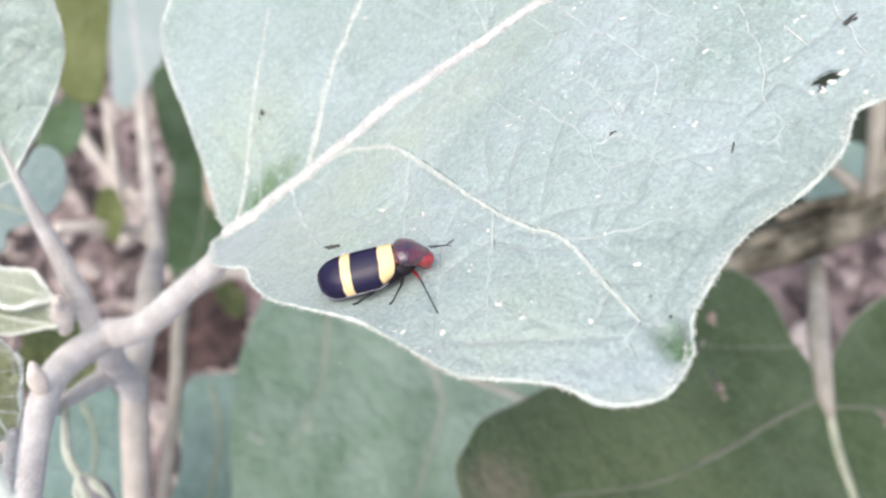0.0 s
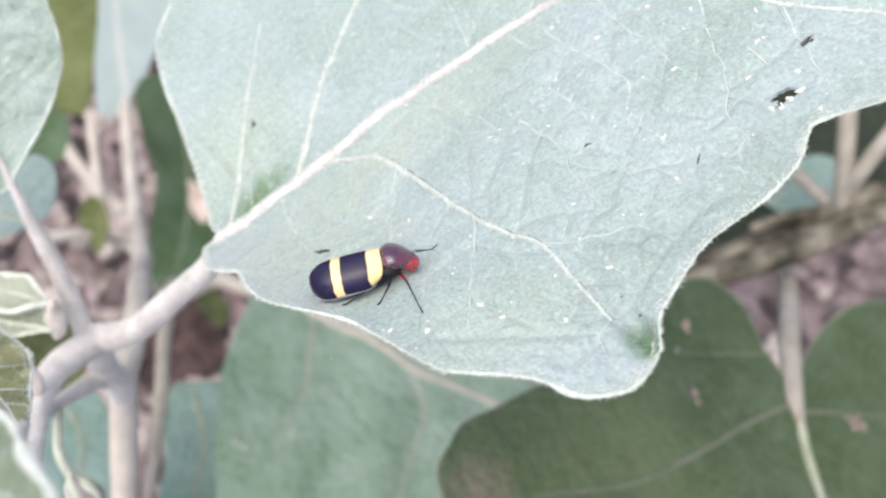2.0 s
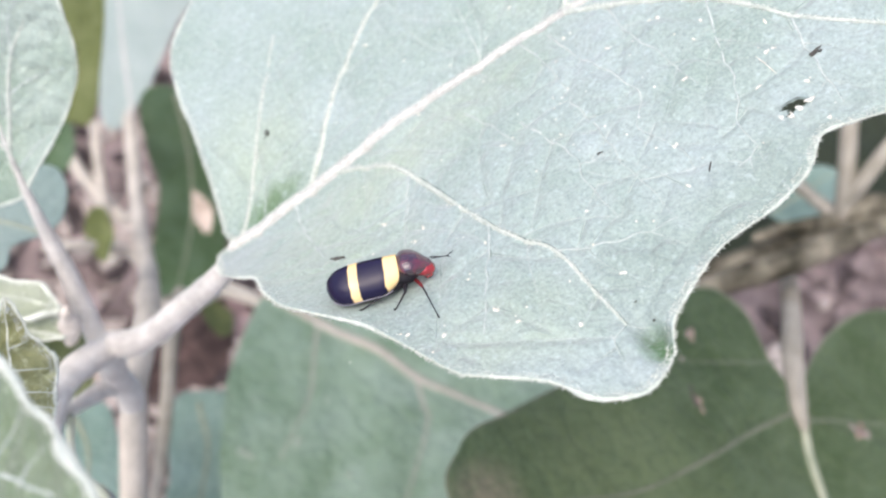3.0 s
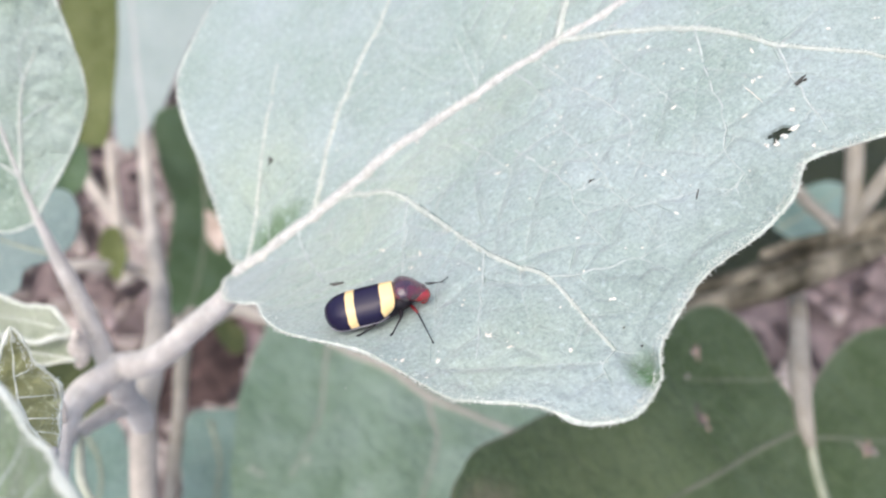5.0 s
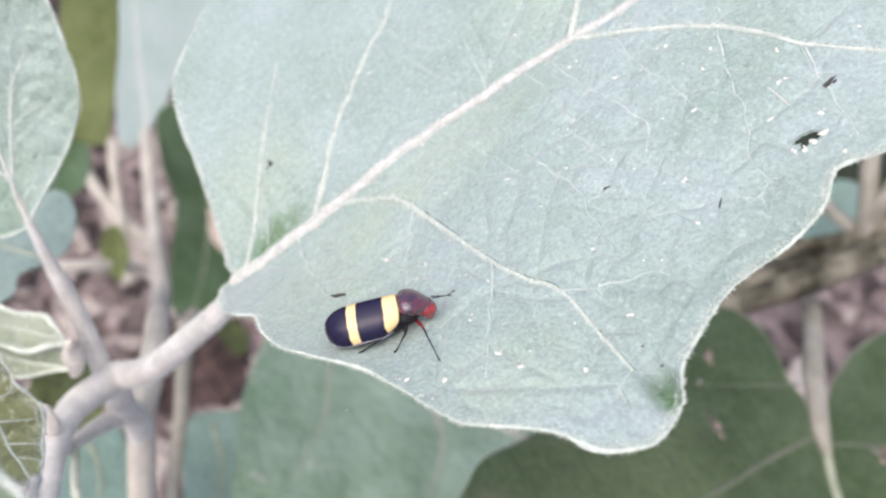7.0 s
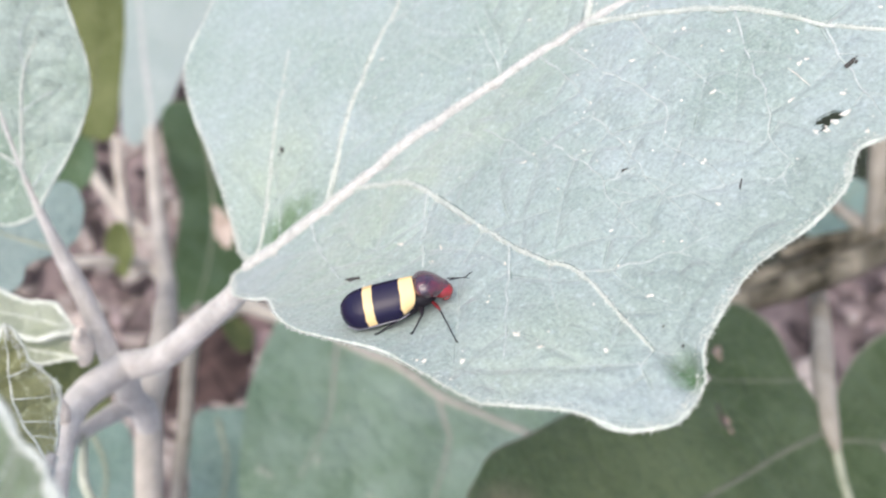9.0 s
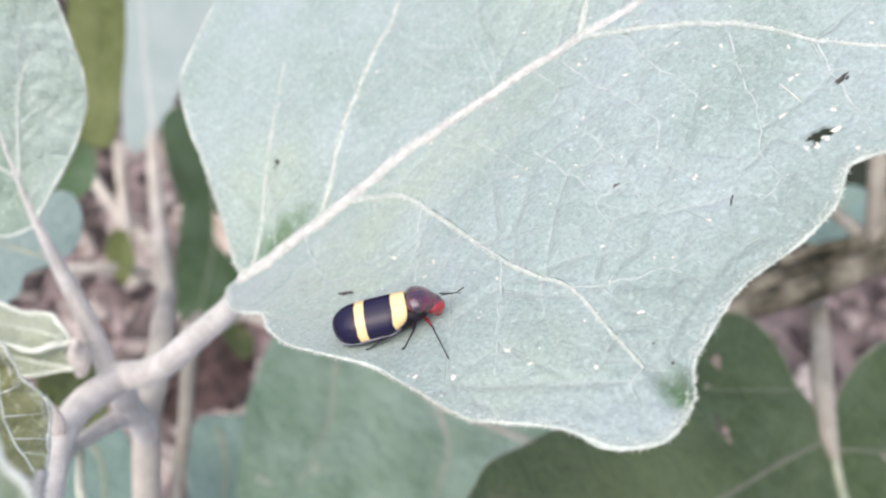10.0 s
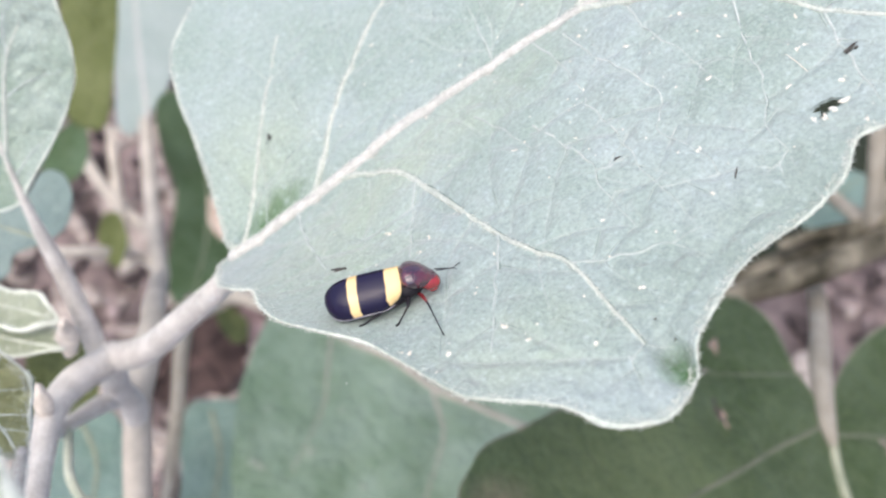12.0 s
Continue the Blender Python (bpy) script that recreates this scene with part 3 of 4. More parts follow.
MAIN_VEINS = [
    ([(-1.5, 5.8), (2.9, 5.7), (7.8, 5.1), (13.3, 4.0), (21.2, 3.5), (28.5, 2.2), (35.4, 0.9), (40.7, -0.6), (47.6, -2.4), (62, -5), (84, -7)], 0.95, "midrib"),
    ([(-0.1, 6.4), (4.5, 12.0), (9.3, 17.8), (14.4, 24.7)], 0.3),
    ([(9.5, 5.1), (13.5, 8.7), (17.9, 13.3), (23.3, 17.7), (29.6, 22.5), (36, 30)], 0.42),
    ([(31.7, 1.9), (32.4, 6.0), (33.0, 10.2)], 0.14),
    ([(40.7, -0.6), (43.8, 3.0), (50, 11), (56, 22)], 0.5),
    ([(12.5, 4.1), (15.6, 1.7), (18.8, -2.1), (20.9, -9.0), (23.4, -17.8), (25.0, -21.7), (26.9, -25.2), (27.5, -30.5), (28.0, -34.7)], 0.37),
    ([(19.5, -4.8), (17.5, -9.3), (16.2, -14.3)], 0.24),
    ([(23.6, -18.1), (21.0, -24.3), (18.8, -29.9)], 0.17),
    ([(26.9, -25.2), (29.8, -27.0), (32.4, -28.0), (36.1, -28.7)], 0.14),
    ([(40.7, -0.6), (45.5, -5.8), (49.9, -10.8), (52.2, -14.6), (54.6, -19.1), (59.1, -25.0), (61, -29)], 0.4),
    ([(50.1, -11.5), (48.0, -16.4), (46.6, -21.0), (44.5, -24.4), (44.4, -27.3)], 0.15),
    ([(53.9, -18.2), (52.8, -21.6), (52.0, -25.5), (51.5, -27.9)], 0.15),
    ([(7.2, 4.7), (7.2, -0.4), (8.8, -9.0)], 0.25),
    ([(38.2, -1.5), (38.4, -4.5), (38.9, -7.3), (40.0, -12.2), (40.4, -15.0), (40.1, -16.8), (38.4, -18.8), (39.3, -21.8), (39.8, -24.0), (39.6, -25.4)], 0.15),
    ([(35.6, 0.3), (36.2, -5.0), (35.9, -10.7), (35.5, -11.9), (35.8, -13.9), (35.8, -16.7), (35.7, -19.2), (35.5, -21.6), (35.9, -25.0), (35.9, -28.1)], 0.13),
    ([(31.0, -9.5), (32.1, -14.2), (32.7, -16.8), (32.8, -18.1), (32.3, -19.5), (32.3, -23.0), (32.5, -25.2)], 0.14),
    ([(32.7, -18.7), (34.0, -19.0), (35.4, -19.3)], 0.11),
    ([(43.8, -4.2), (43.4, -9.0), (44.2, -14.0), (44.2, -16.3), (44.5, -18.6)], 0.12),
    ([(27.3, -3.0), (28.2, -5.6), (28.9, -8.1), (29.8, -11.7), (31.2, -12.3)], 0.11),
    ([(44.4, -27.1), (43.2, -27.4), (42.2, -27.7)], 0.11),
    ([(28.0, -34.7), (26.9, -35.4), (26.3, -37.0)], 0.08),
    ([(28.0, -34.7), (28.6, -35.0), (29.2, -35.1)], 0.08),
]
MAIN_POSE = frame_of((-21.6, 46.6, 342.3), (0.833, 0.426, 0.353), (-0.4413, 0.1267, 0.8884))
main_leaf = Leaf("leaf", plant, AT @ MAIN_POSE, MAIN_OUTLINE, (26, -9), main_height, MAIN_VEINS, FELT_LEAF, VEIN, 760, 160, 0.28, 0.6, 0.18, [(48.7, -25.85, 1.15, 0.42, -0.2), (48.2, -26.1, 0.7, 0.3, 0.5)], "pale grey-green felted leaf with a wavy lobed margin", 2, 0.0, 6.5)
small = [tube_mesh("small_vein", np.c_[line, main_leaf.z(line) - 0.02, 0.03 + 0.025 * np.linspace(1, 0.1, len(line))], 5, 2, 0.2, len(line)) for line in main_leaf.fine if np.hypot(*(line - (29.5, -36.5)).T).min() > 2.5]
# Short darker bits along the fine veins, in place of their shade.
shade_bits = bmesh.new()
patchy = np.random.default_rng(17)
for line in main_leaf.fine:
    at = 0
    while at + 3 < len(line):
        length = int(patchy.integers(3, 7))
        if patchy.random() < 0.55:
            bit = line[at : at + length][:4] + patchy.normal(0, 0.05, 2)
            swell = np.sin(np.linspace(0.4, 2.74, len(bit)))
            shade_bits.from_mesh(tube_mesh("vein_shade", np.c_[bit, main_leaf.z(bit) - 0.05, (0.05 + 0.05 * patchy.random()) * swell + 0.02], 5, 2, 0.3, len(line)))
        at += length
tagged(part("small_vein_shade", shade_bits, FINE_VEIN_SHADE, main_leaf.ob, "darker bits standing in for shade along the fine veins"), kind="stuff")
joined = bmesh.new()
for me in small:
    joined.from_mesh(me)
tagged(part("small_vein", joined, VEIN_FINE, main_leaf.ob, "net of fine pale veins"), kind="stuff")
margin(main_leaf, 0.13, RIM)
fringe(main_leaf, 26000, 0.5, HAIR, 3, 0.45)
stem("petiole", [(-43.8, 52.4, 307.0, 1.92), (-37.6, 50.7, 312.6, 1.83), (-30.2, 50.3, 322.5, 1.53), (-24.9, 49.7, 330.2, 1.3), (-22.6, 50.6, 333.6, 0.7)], STEM, seed=12)

# scars and crumbs on the main leaf
SPECKS = [(45.4, -9.2), (46.2, -9.5), (48.5, -12.9), (50.2, -10.6), (47.7, -22.5), (50.1, -20.2), (50.8, -20.1), (41.2, -8.8), (37.1, 4.8), (39.1, -3.4), (29.0, 4.8), (22.8, 15.0), (23.5, 2.0), (18.4, -13.1), (15.3, -9.1), (28.5, -10.9), (38.3, -22.1), (39.5, -22.8), (38.3, -26.8), (30.8, -23.4), (26.4, -28.9), (20.5, -28.2), (21.4, -30.5), (19.7, -23.5), (16.0, -28.4), (57.6, -20.0), (60.6, -21.9), (50.6, -24.6), (49.8, -28.6), (17.2, -14.6), (33.1, -14.2), (44.0, -17.5), (52.0, -17.4), (46.8, -14.6), (25.2, -33.2), (13.6, -27.0), (22.4, -19.8), (36.2, -9.6), (30.2, -30.6), (47.2, -26.15), (47.9, -26.55), (48.7, -26.45), (49.75, -26.1)]


def flake(size, seed, tall=0.16, bits=1):
    """A torn crumb of one or more flat shards."""
    local = np.random.default_rng(seed)
    bm = bmesh.new()
    for n in range(bits):
        made = bmesh.ops.create_icosphere(bm, subdivisions=2, radius=size * MM * (1.0 if n == 0 else local.uniform(0.3, 0.8)))
        off = Vector((local.normal(0, size), local.normal(0, size * 0.6), 0)) * MM * (n > 0)
        sx, sy, ph = local.uniform(0.7, 1.6), local.uniform(0.4, 0.9), local.uniform(0, 9)
        for v in made["verts"]:
            k = 1 + 1.0 * noise.noise(v.co * (2.3 / (size * MM)) + Vector((ph, n, seed)))
            v.co = Vector((v.co.x * sx * k, v.co.y * sy * k, v.co.z * tall)) + off
    return bm


for k, (x, y) in enumerate(SPECKS):
    z = float(main_leaf.z(np.array([[x, y]]))[0])
    size = 0.3 if k >= len(SPECKS) - 4 else 0.15 + 0.16 * (k * 37 % 10) / 10
    part("fleck", flake(size * 0.8, k, 0.1, 2 + k * 7 % 4), FLECK, main_leaf.ob, "", pose(x * MM, y * MM, (z + 0.03) * MM, 0, 0, k * 47 % 360))
dust = bmesh.new()
scatter = np.random.default_rng(21)
for n in range(90):
    x, y = scatter.uniform(8, 56), scatter.uniform(-30, 12)
    if abs(x - HX) < 6 and abs(y - HY) < 6:
        continue
    z = float(main_leaf.z(np.array([[x, y]]))[0])
    grain = bmesh.ops.create_icosphere(dust, subdivisions=1, radius=scatter.uniform(0.05, 0.11) * MM)
    for v in grain["verts"]:
        v.co = Vector((v.co.x * scatter.uniform(0.7, 1.5), v.co.y * scatter.uniform(0.7, 1.5), v.co.z * 0.5)) + Vector((x, y, z + 0.03)) * MM
tagged(part("dust", dust, FLECK, main_leaf.ob, "tiny pale specks scattered over the leaf"), kind="stuff")
for x, y, s in ((52.9, -22.6, 0.45), (8.2, 14.1, 0.5), (10.1, -11.1, 0.42), (34.7, -18.8, 0.2), (29.9, -35.2, 0.16), (29.6, -33.4, 0.14)):
    z = float(main_leaf.z(np.array([[x, y]]))[0])
    part("speck", flake(s * 0.7, int(x * 10), 0.45, 4), DARK_SPOT, main_leaf.ob, "dark crumb of dirt", pose(x * MM, y * MM, (z + 0.08) * MM, 0, 0, x * 31))


def sliver(ends, radius, material, label):
    """A thin straight thread that lies on the main leaf."""
    line = np.linspace(*np.array(ends, float), 5)
    part("thread", tube_mesh("thread", np.c_[line, main_leaf.z(line) + 0.06, np.array([0.4, 1, 1, 0.9, 0.3]) * radius], 6, 2, 0.2), material, main_leaf.ob, label)


sliver([(40.87, -26.0), (40.1, -27.0)], 0.07, DARK_SPOT, "thin dark thread of dirt")
sliver([(49.26, -19.98), (49.49, -22.4)], 0.045, FLECK, "fine pale thread")


# ---- other leaves of this plant ----
def flat(x, y):
    return 0.0 * x


def bowl(c, d=0.0):
    return lambda x, y: c * (x * x + y * y) + d * x * y


left_leaf = Leaf("leaf", plant, AT @ frame_of((-50.8, 63.5, 327.4), (-0.284, 0.638, 0.716), (0.095, -0.724, 0.683)), [(-0.3, 0), (0.6, -0.8), (2.4, -2.9), (5.0, -6.0), (8.3, -9.3), (11.5, -11.6), (14.9, -12.6), (19.0, -12.9), (23.1, -13.1), (28, -13), (36, -9), (40, -2), (36, 6), (26, 11), (12, 11), (3, 8), (-0.4, 4.7), (-0.8, 1.6)], (16, -1), bowl(0.004),
    [([(-0.3, 0), (4.1, -0.1), (9.2, -0.4), (12.4, -0.7), (20.4, -1.2), (36, -2)], 0.4, "midrib"), ([(4.5, -0.1), (11.4, -3.0), (15.7, -5.3), (19.0, -8.4)], 0.34), ([(5.7, 0.1), (7.6, 1.4), (9.9, 4.0), (14, 9)], 0.3), ([(11.4, -3.0), (12.5, -6.5), (12.5, -10.5)], 0.14), ([(2.5, -0.2), (5.0, -4.0), (6.5, -8.0)], 0.16), ([(15.7, -5.3), (20, -7), (23, -11)], 0.16)], YOUNG_LEAF, VEIN, 300, 60, 0.3, 0.3, 0.3, label="green young leaf with a pale felted margin", seed=4, net=5.0)
margin(left_leaf, 0.2, RIM)
fringe(left_leaf, 3500, 0.45, HAIR, 5)
stem("petiole", [(-45.6, 52.2, 306.0, 1.34), (-46.5, 55.0, 309.5, 1.32), (-48.2, 58.8, 316.0, 1.2), (-49.6, 61.4, 321.4, 0.85), (-50.5, 63.4, 326.6, 0.5), (-52.0, 66.5, 330.4, 0.2)], STEM, seed=13)
Leaf("leaf", plant, AT @ frame_of((-67.0, 88.5, 292.6), (0.45, -0.876, 0.175), (0, 0.196, 0.981)), [(0.3, -2.3), (-5.0, 1.4), (-3.6, 4.4), (1.1, 5.2), (6.5, 4.3), (11.1, 2.2), (12.8, -1.1), (13.8, -5.6), (18.9, -8.1), (20, -20), (5, -22), (-3, -10)], (6, -6), bowl(0.004), [([(12, -1), (6, -6), (0, -12), (0, -18)], 0.4, "midrib")], PALE_BLUE_LEAF, VEIN_OLD, 120, 20, 0.3, 0.3, 0.3, label="pale blue-grey leaf behind the petiole", seed=5)
Leaf("leaf", plant, AT @ frame_of((-107.7, 216.8, 153.8), (-0.14, 0.955, 0.261), (0, -0.263, 0.965)), [(53.6, 7.3), (25.9, 9.3), (2.6, 10.3), (-4.7, 5.3), (4.0, -2.7), (10.0, -7.7), (22.7, -13.7), (35.5, -20.8), (48.3, -30.1), (80, -36), (108, -6), (86, 10)], (42, -6), bowl(0.0015), [([(-1.2, -0.9), (24.7, 0.6), (38.6, 0.8), (62, 0), (100, -4)], 0.9, "midrib")], GREY_LEAF, VEIN, 140, 24, 0.3, 0.3, 0.5, label="pale grey leaf farther back", seed=6)
Leaf("leaf", plant, AT @ frame_of((-94.7, 190.5, 239.9), (-0.06, -0.736, -0.675), (0, -0.676, 0.737)), [(-30, -6), (-2.3, -8.9), (18.0, -7.2), (31.4, -6.0), (35.6, -0.8), (34.0, 5.4), (17.1, 6.6), (-3.3, 6.9), (-30, 6)], (2, -1), bowl(0.004), [([(-30, 0), (0, 0), (33, 0)], 0.5, "midrib")], OLIVE_LEAF, OLIVE_LEAF, 120, 20, 0.3, 0.3, 0.3, label="yellowish olive leaf hanging tip down", seed=7)
Leaf("leaf", plant, AT @ frame_of((-89.4, 218.6, 163.9), (-0.139, -0.256, -0.957), (0, -0.966, 0.259)), [(1.1, -11.5), (23.4, -11.0), (41.6, -6.5), (59.6, -8.5), (81.7, -9.6), (90.8, -2.2), (81.5, 16.5), (41.4, 19.1), (15.4, 13.3), (-2.6, 2.1)], (42, 6), bowl(0.002), [([(0, 0), (30, 5), (60, 5), (88, 0)], 0.7, "midrib")], OLD_LEAF, VEIN_OLD, 140, 24, 0.3, 0.3, 0.5, label="dark green leaf in deep shade", seed=8)
centre_leaf = Leaf("leaf", plant, AT @ frame_of((20.6, 62.0, 199.3), (-0.786, 0.617, -0.036), (0.144, 0.24, 0.96)), [(30, 66), (49.4, 47.0), (56.2, 41.2), (62.3, 34.6), (70.8, 24.9), (76.2, 15.8), (81.5, 5.6), (84.3, -2.5), (83.9, -17.4), (67.0, -31.3), (34.4, -40.4), (5, -42), (-15, -20), (-20, 20), (0, 55)], (38, 5), bowl(0.001), [([(85.2, -3.6), (69.4, -6.6), (55.2, -11.0), (40.5, -13.0), (27.6, -17.0), (17.4, -19.3), (0, -23)], 1.9, "midrib"), ([(69.3, -6.5), (62, 3), (54.9, 12.5), (48, 30)], 0.45), ([(40.5, -13.0), (34, -8), (28.8, -2.7), (18, 22)], 0.6)], CENTRE_LEAF, VEIN_CENTRE, 260, 46, 0.35, 0.8, 0.8, label="broad mid-green leaf lower on the plant", seed=9, ragged=0.1)
stem("petiole", [(-82, 138, 158, 2.4), (-74.1, 126.1, 178, 2.5), (-63, 123, 191, 2.5), (-55.3, 122.2, 196.5, 2.3), (-44.2, 117.0, 197.5, 1.9), (-30.0, 109.8, 197.0, 1.4)], VEIN_CENTRE, seed=14)
Leaf("leaf", plant, AT @ frame_of((-54.2, 91.8, 183.8), (-0.148, -0.947, 0.284), (0, 0.287, 0.958)), [(-1.6, -14.5), (-5.1, -11.0), (-4.3, 3.3), (20, 20), (42, 18), (55, 4), (40.4, -4), (23.9, -6.6), (9.3, -12.5)], (20, 2), bowl(0.002), [([(-2, -8), (15, 0), (48, 6)], 0.7, "midrib")], BLUE_LEAF, VEIN_OLD, 120, 20, 0.3, 0.3, 0.5, label="blue-green leaf low on the plant", seed=10)
Leaf("leaf", plant, AT @ frame_of((-79.1, 73.4, 231.1), (0.484, -0.838, 0.251), (0, 0.287, 0.958)), [(1.3, -3.8), (-0.9, 1.4), (3.1, 8.7), (14.7, 8.6), (28.1, 5.4), (40, 0), (44, -12), (28.9, -16), (16.2, -8.1)], (20, 0), bowl(0.002), [([(0, 2), (16, 2), (40, -8)], 0.6, "midrib")], BLUE_LEAF, VEIN_OLD, 120, 20, 0.3, 0.3, 0.4, label="blue-green leaf low on the plant", seed=11)

Leaf("leaf", plant, AT @ frame_of((-93.5, 142.5, 127.3), (0.811, -0.574, 0.115), (0, 0.196, 0.981)), [(-12.1, 3.5), (-6.5, 17.0), (16.4, 30.3), (23.2, 25.8), (23.5, 16.9), (29.4, 6.6), (30.7, -0.9), (34.6, -6.7), (24.8, -11.1), (15.0, -20.4), (-6, -12)], (10, 3), bowl(0.004), [([(-10, 3), (10, 3), (30, -2)], 0.6, "midrib")], DEAD_LEAF, DEAD_LEAF, 140, 24, 0.4, 0.4, 1.2, label="withered brown leaf", seed=21, ragged=0.5)



def scrap(centre, long, wide, turn, normal, material, label, seed):
    """A small ragged leaf or flake behind the stems, its stalk end fixed to the plant."""
    local = np.random.default_rng(seed)
    rim = [(long * math.cos(a) * local.uniform(0.7, 1.2), wide * math.sin(a) * local.uniform(0.7, 1.2)) for a in np.linspace(0, 2 * math.pi, 11)[:-1]]
    return Leaf("leaf", plant, AT @ frame_of(centre, (math.cos(turn), math.sin(turn), 0.2), normal), rim, (0, 0), bowl(0.02), [([(-long * 0.95, 0), (0, 0.1), (long * 0.9, 0)], 0.25, "midrib")], material, material, 72, 10, 0.3, 0.3, 0.4, label=label, seed=seed)


FACING = (0.15, -0.45, 0.88)
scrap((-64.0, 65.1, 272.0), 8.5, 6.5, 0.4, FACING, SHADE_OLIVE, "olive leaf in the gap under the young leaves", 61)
scrap((-98.4, 150.0, 180.8), 8.0, 4.0, 1.8, FACING, OLIVE_LEAF, "small yellowish green leaf among the stems", 62)
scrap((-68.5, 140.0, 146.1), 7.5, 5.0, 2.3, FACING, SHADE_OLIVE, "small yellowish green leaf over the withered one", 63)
scrap((-80.0, 183.7, 142.6), 3.4, 8.0, 0.2, FACING, DRY_LEAF, "pale dry curled leaf", 64)
scrap((-62.7, 142.8, 141.5), 4.5, 9.0, 0.5, FACING, PINK_DRY, "pinkish brown dry leaf", 65)
scrap((-110.6, 168.4, 197.7), 10.0, 7.0, 1.3, FACING, OLD_LEAF, "dark green leaf behind the young leaf", 66)

# young folded leaves at the tip of the shoot
inner = Leaf("leaf", plant, AT @ frame_of((-27.7, 20.5, 360.5), (0.067, 0.257, 0.964), (0.1, -0.62, 0.78)), [(0.0, 0.0), (1.3, -0.2), (2.7, -0.3), (4.1, -0.4), (5.0, -0.3), (5.5, 0.3), (6.2, 1.0), (6.7, 1.5), (7.7, 1.9), (8.6, 2.3), (9.0, 2.8), (8.9, 3.0), (8.3, 3.2), (6.7, 3.7), (4.2, 4.2), (1.7, 3.8), (-0.0, 2.1), (-0.4, 0.5)], (3.8, 1.8), lambda x, y: -0.07 * (4 - (y - 0.5) ** 2) * np.sin(np.clip(x / 13, 0, 1) * 3.14) + 0.12 * np.sin(x * 3.0 + 0.9 * y),
    [([(0.0, 0.5), (2.5, 2.0), (4.6, 2.6), (6.6, 2.7), (8.7, 2.8)], 0.14, "midrib"), ([(5.6, 2.7), (6.0, 1.8), (6.6, 1.4)], 0.08), ([(4.1, 2.4), (4.1, 1.5), (4.2, -0.3)], 0.08), ([(2.5, 2.0), (2.5, 1.1), (2.5, -0.2)], 0.08), ([(1.5, 1.3), (1.4, 0.7), (1.3, -0.1)], 0.07)], INNER_LEAF, RIM_YOUNG, 220, 34, 0.2, 0.3, 0.06, label="yellow-green inner face of a folded young leaf", seed=13)
margin(inner, 0.13, RIM_YOUNG)
fringe(inner, 3200, 0.4, HAIR, 9, 0.4)
folded = Leaf("leaf", plant, AT @ frame_of((-17.4, 10.5, 381.2), (-0.645, 0.699, -0.308), (-0.654, -0.296, 0.696)), [(-2.5, 0.6), (-1.4, 0.1), (0, 0), (1.8, -0.1), (3.5, -0.2), (5.4, 0), (7.4, 0.1), (9.5, 0), (10.8, 0), (13.4, 0.1), (15.0, 0.6), (18.5, 2.2), (20.0, 5.5), (17.5, 9.5), (13.5, 10.6), (7, 8.5), (0.5, 4.2), (-2.4, 1.8)], (8, 4), lambda x, y: 0.014 * (y - 4) ** 2 + 0.12 * np.sin(x * 1.3 + y),
    [([(14, 9.5), (10.5, 6.5), (6, 4.5), (1.5, 2.5)], 0.22, "midrib"), ([(10.5, 6.5), (10.6, 3.5), (10.8, 1.0)], 0.12), ([(7.5, 5.2), (7.0, 3.0), (6.6, 1.0)], 0.12), ([(4.5, 3.8), (3.9, 2.2), (3.4, 0.8)], 0.1), ([(12.5, 8.2), (14, 5.5), (15, 3.0)], 0.12)], FOLD_LEAF, VEIN, 240, 40, 0.3, 0.35, 0.12, label="pale green outer face of a folded young leaf", seed=12)
margin(folded, 0.2, VEIN)
fringe(folded, 3600, 0.4, HAIR, 8, 0.4)
stem("petiole", [(-42.0, 8.0, 330, 0.7), (-37.5, 11.5, 340, 0.65), (-31.5, 17.0, 352, 0.55), (-27.7, 20.4, 361, 0.35)], STEM, seed=31)
stem("petiole", [(-42.0, 8.5, 330, 0.9), (-36.5, 11, 345, 0.8), (-31.8, 13.2, 360, 0.65), (-29.9, 14.6, 369.5, 0.35)], STEM, seed=32)
upcurl = Leaf("leaf", plant, AT @ frame_of((-47.3, 52.4, 318.0), (-0.272, -0.328, 0.905), (0.2, -0.2, 0.96)), [(-0.1, 0.4), (0.8, -2.1), (1.5, -3.3), (3.2, -4.0), (4.8, -4.7), (6.3, -5.7), (7.5, -6.5), (10.6, -8.0), (11.9, -2.4), (8.2, -1.5), (6.1, -0.4), (4.6, 0.5), (3.4, 0.8), (1.6, 0.6)], (5.0, -2.6), lambda x, y: 0.25 * np.sin(x * 0.9) + 0.1 * np.sin(y * 1.7), [([(0.1, 0.3), (5.0, -2.6), (11.9, -5.5)], 0.14, "midrib")], BUD_LEAF, RIM_YOUNG, 180, 28, 0.3, 0.4, 0.2, label="small young leaf with wavy pale edges", seed=14)
margin(upcurl, 0.3, RIM_YOUNG)
fringe(upcurl, 3000, 0.45, HAIR, 10, 0.4)
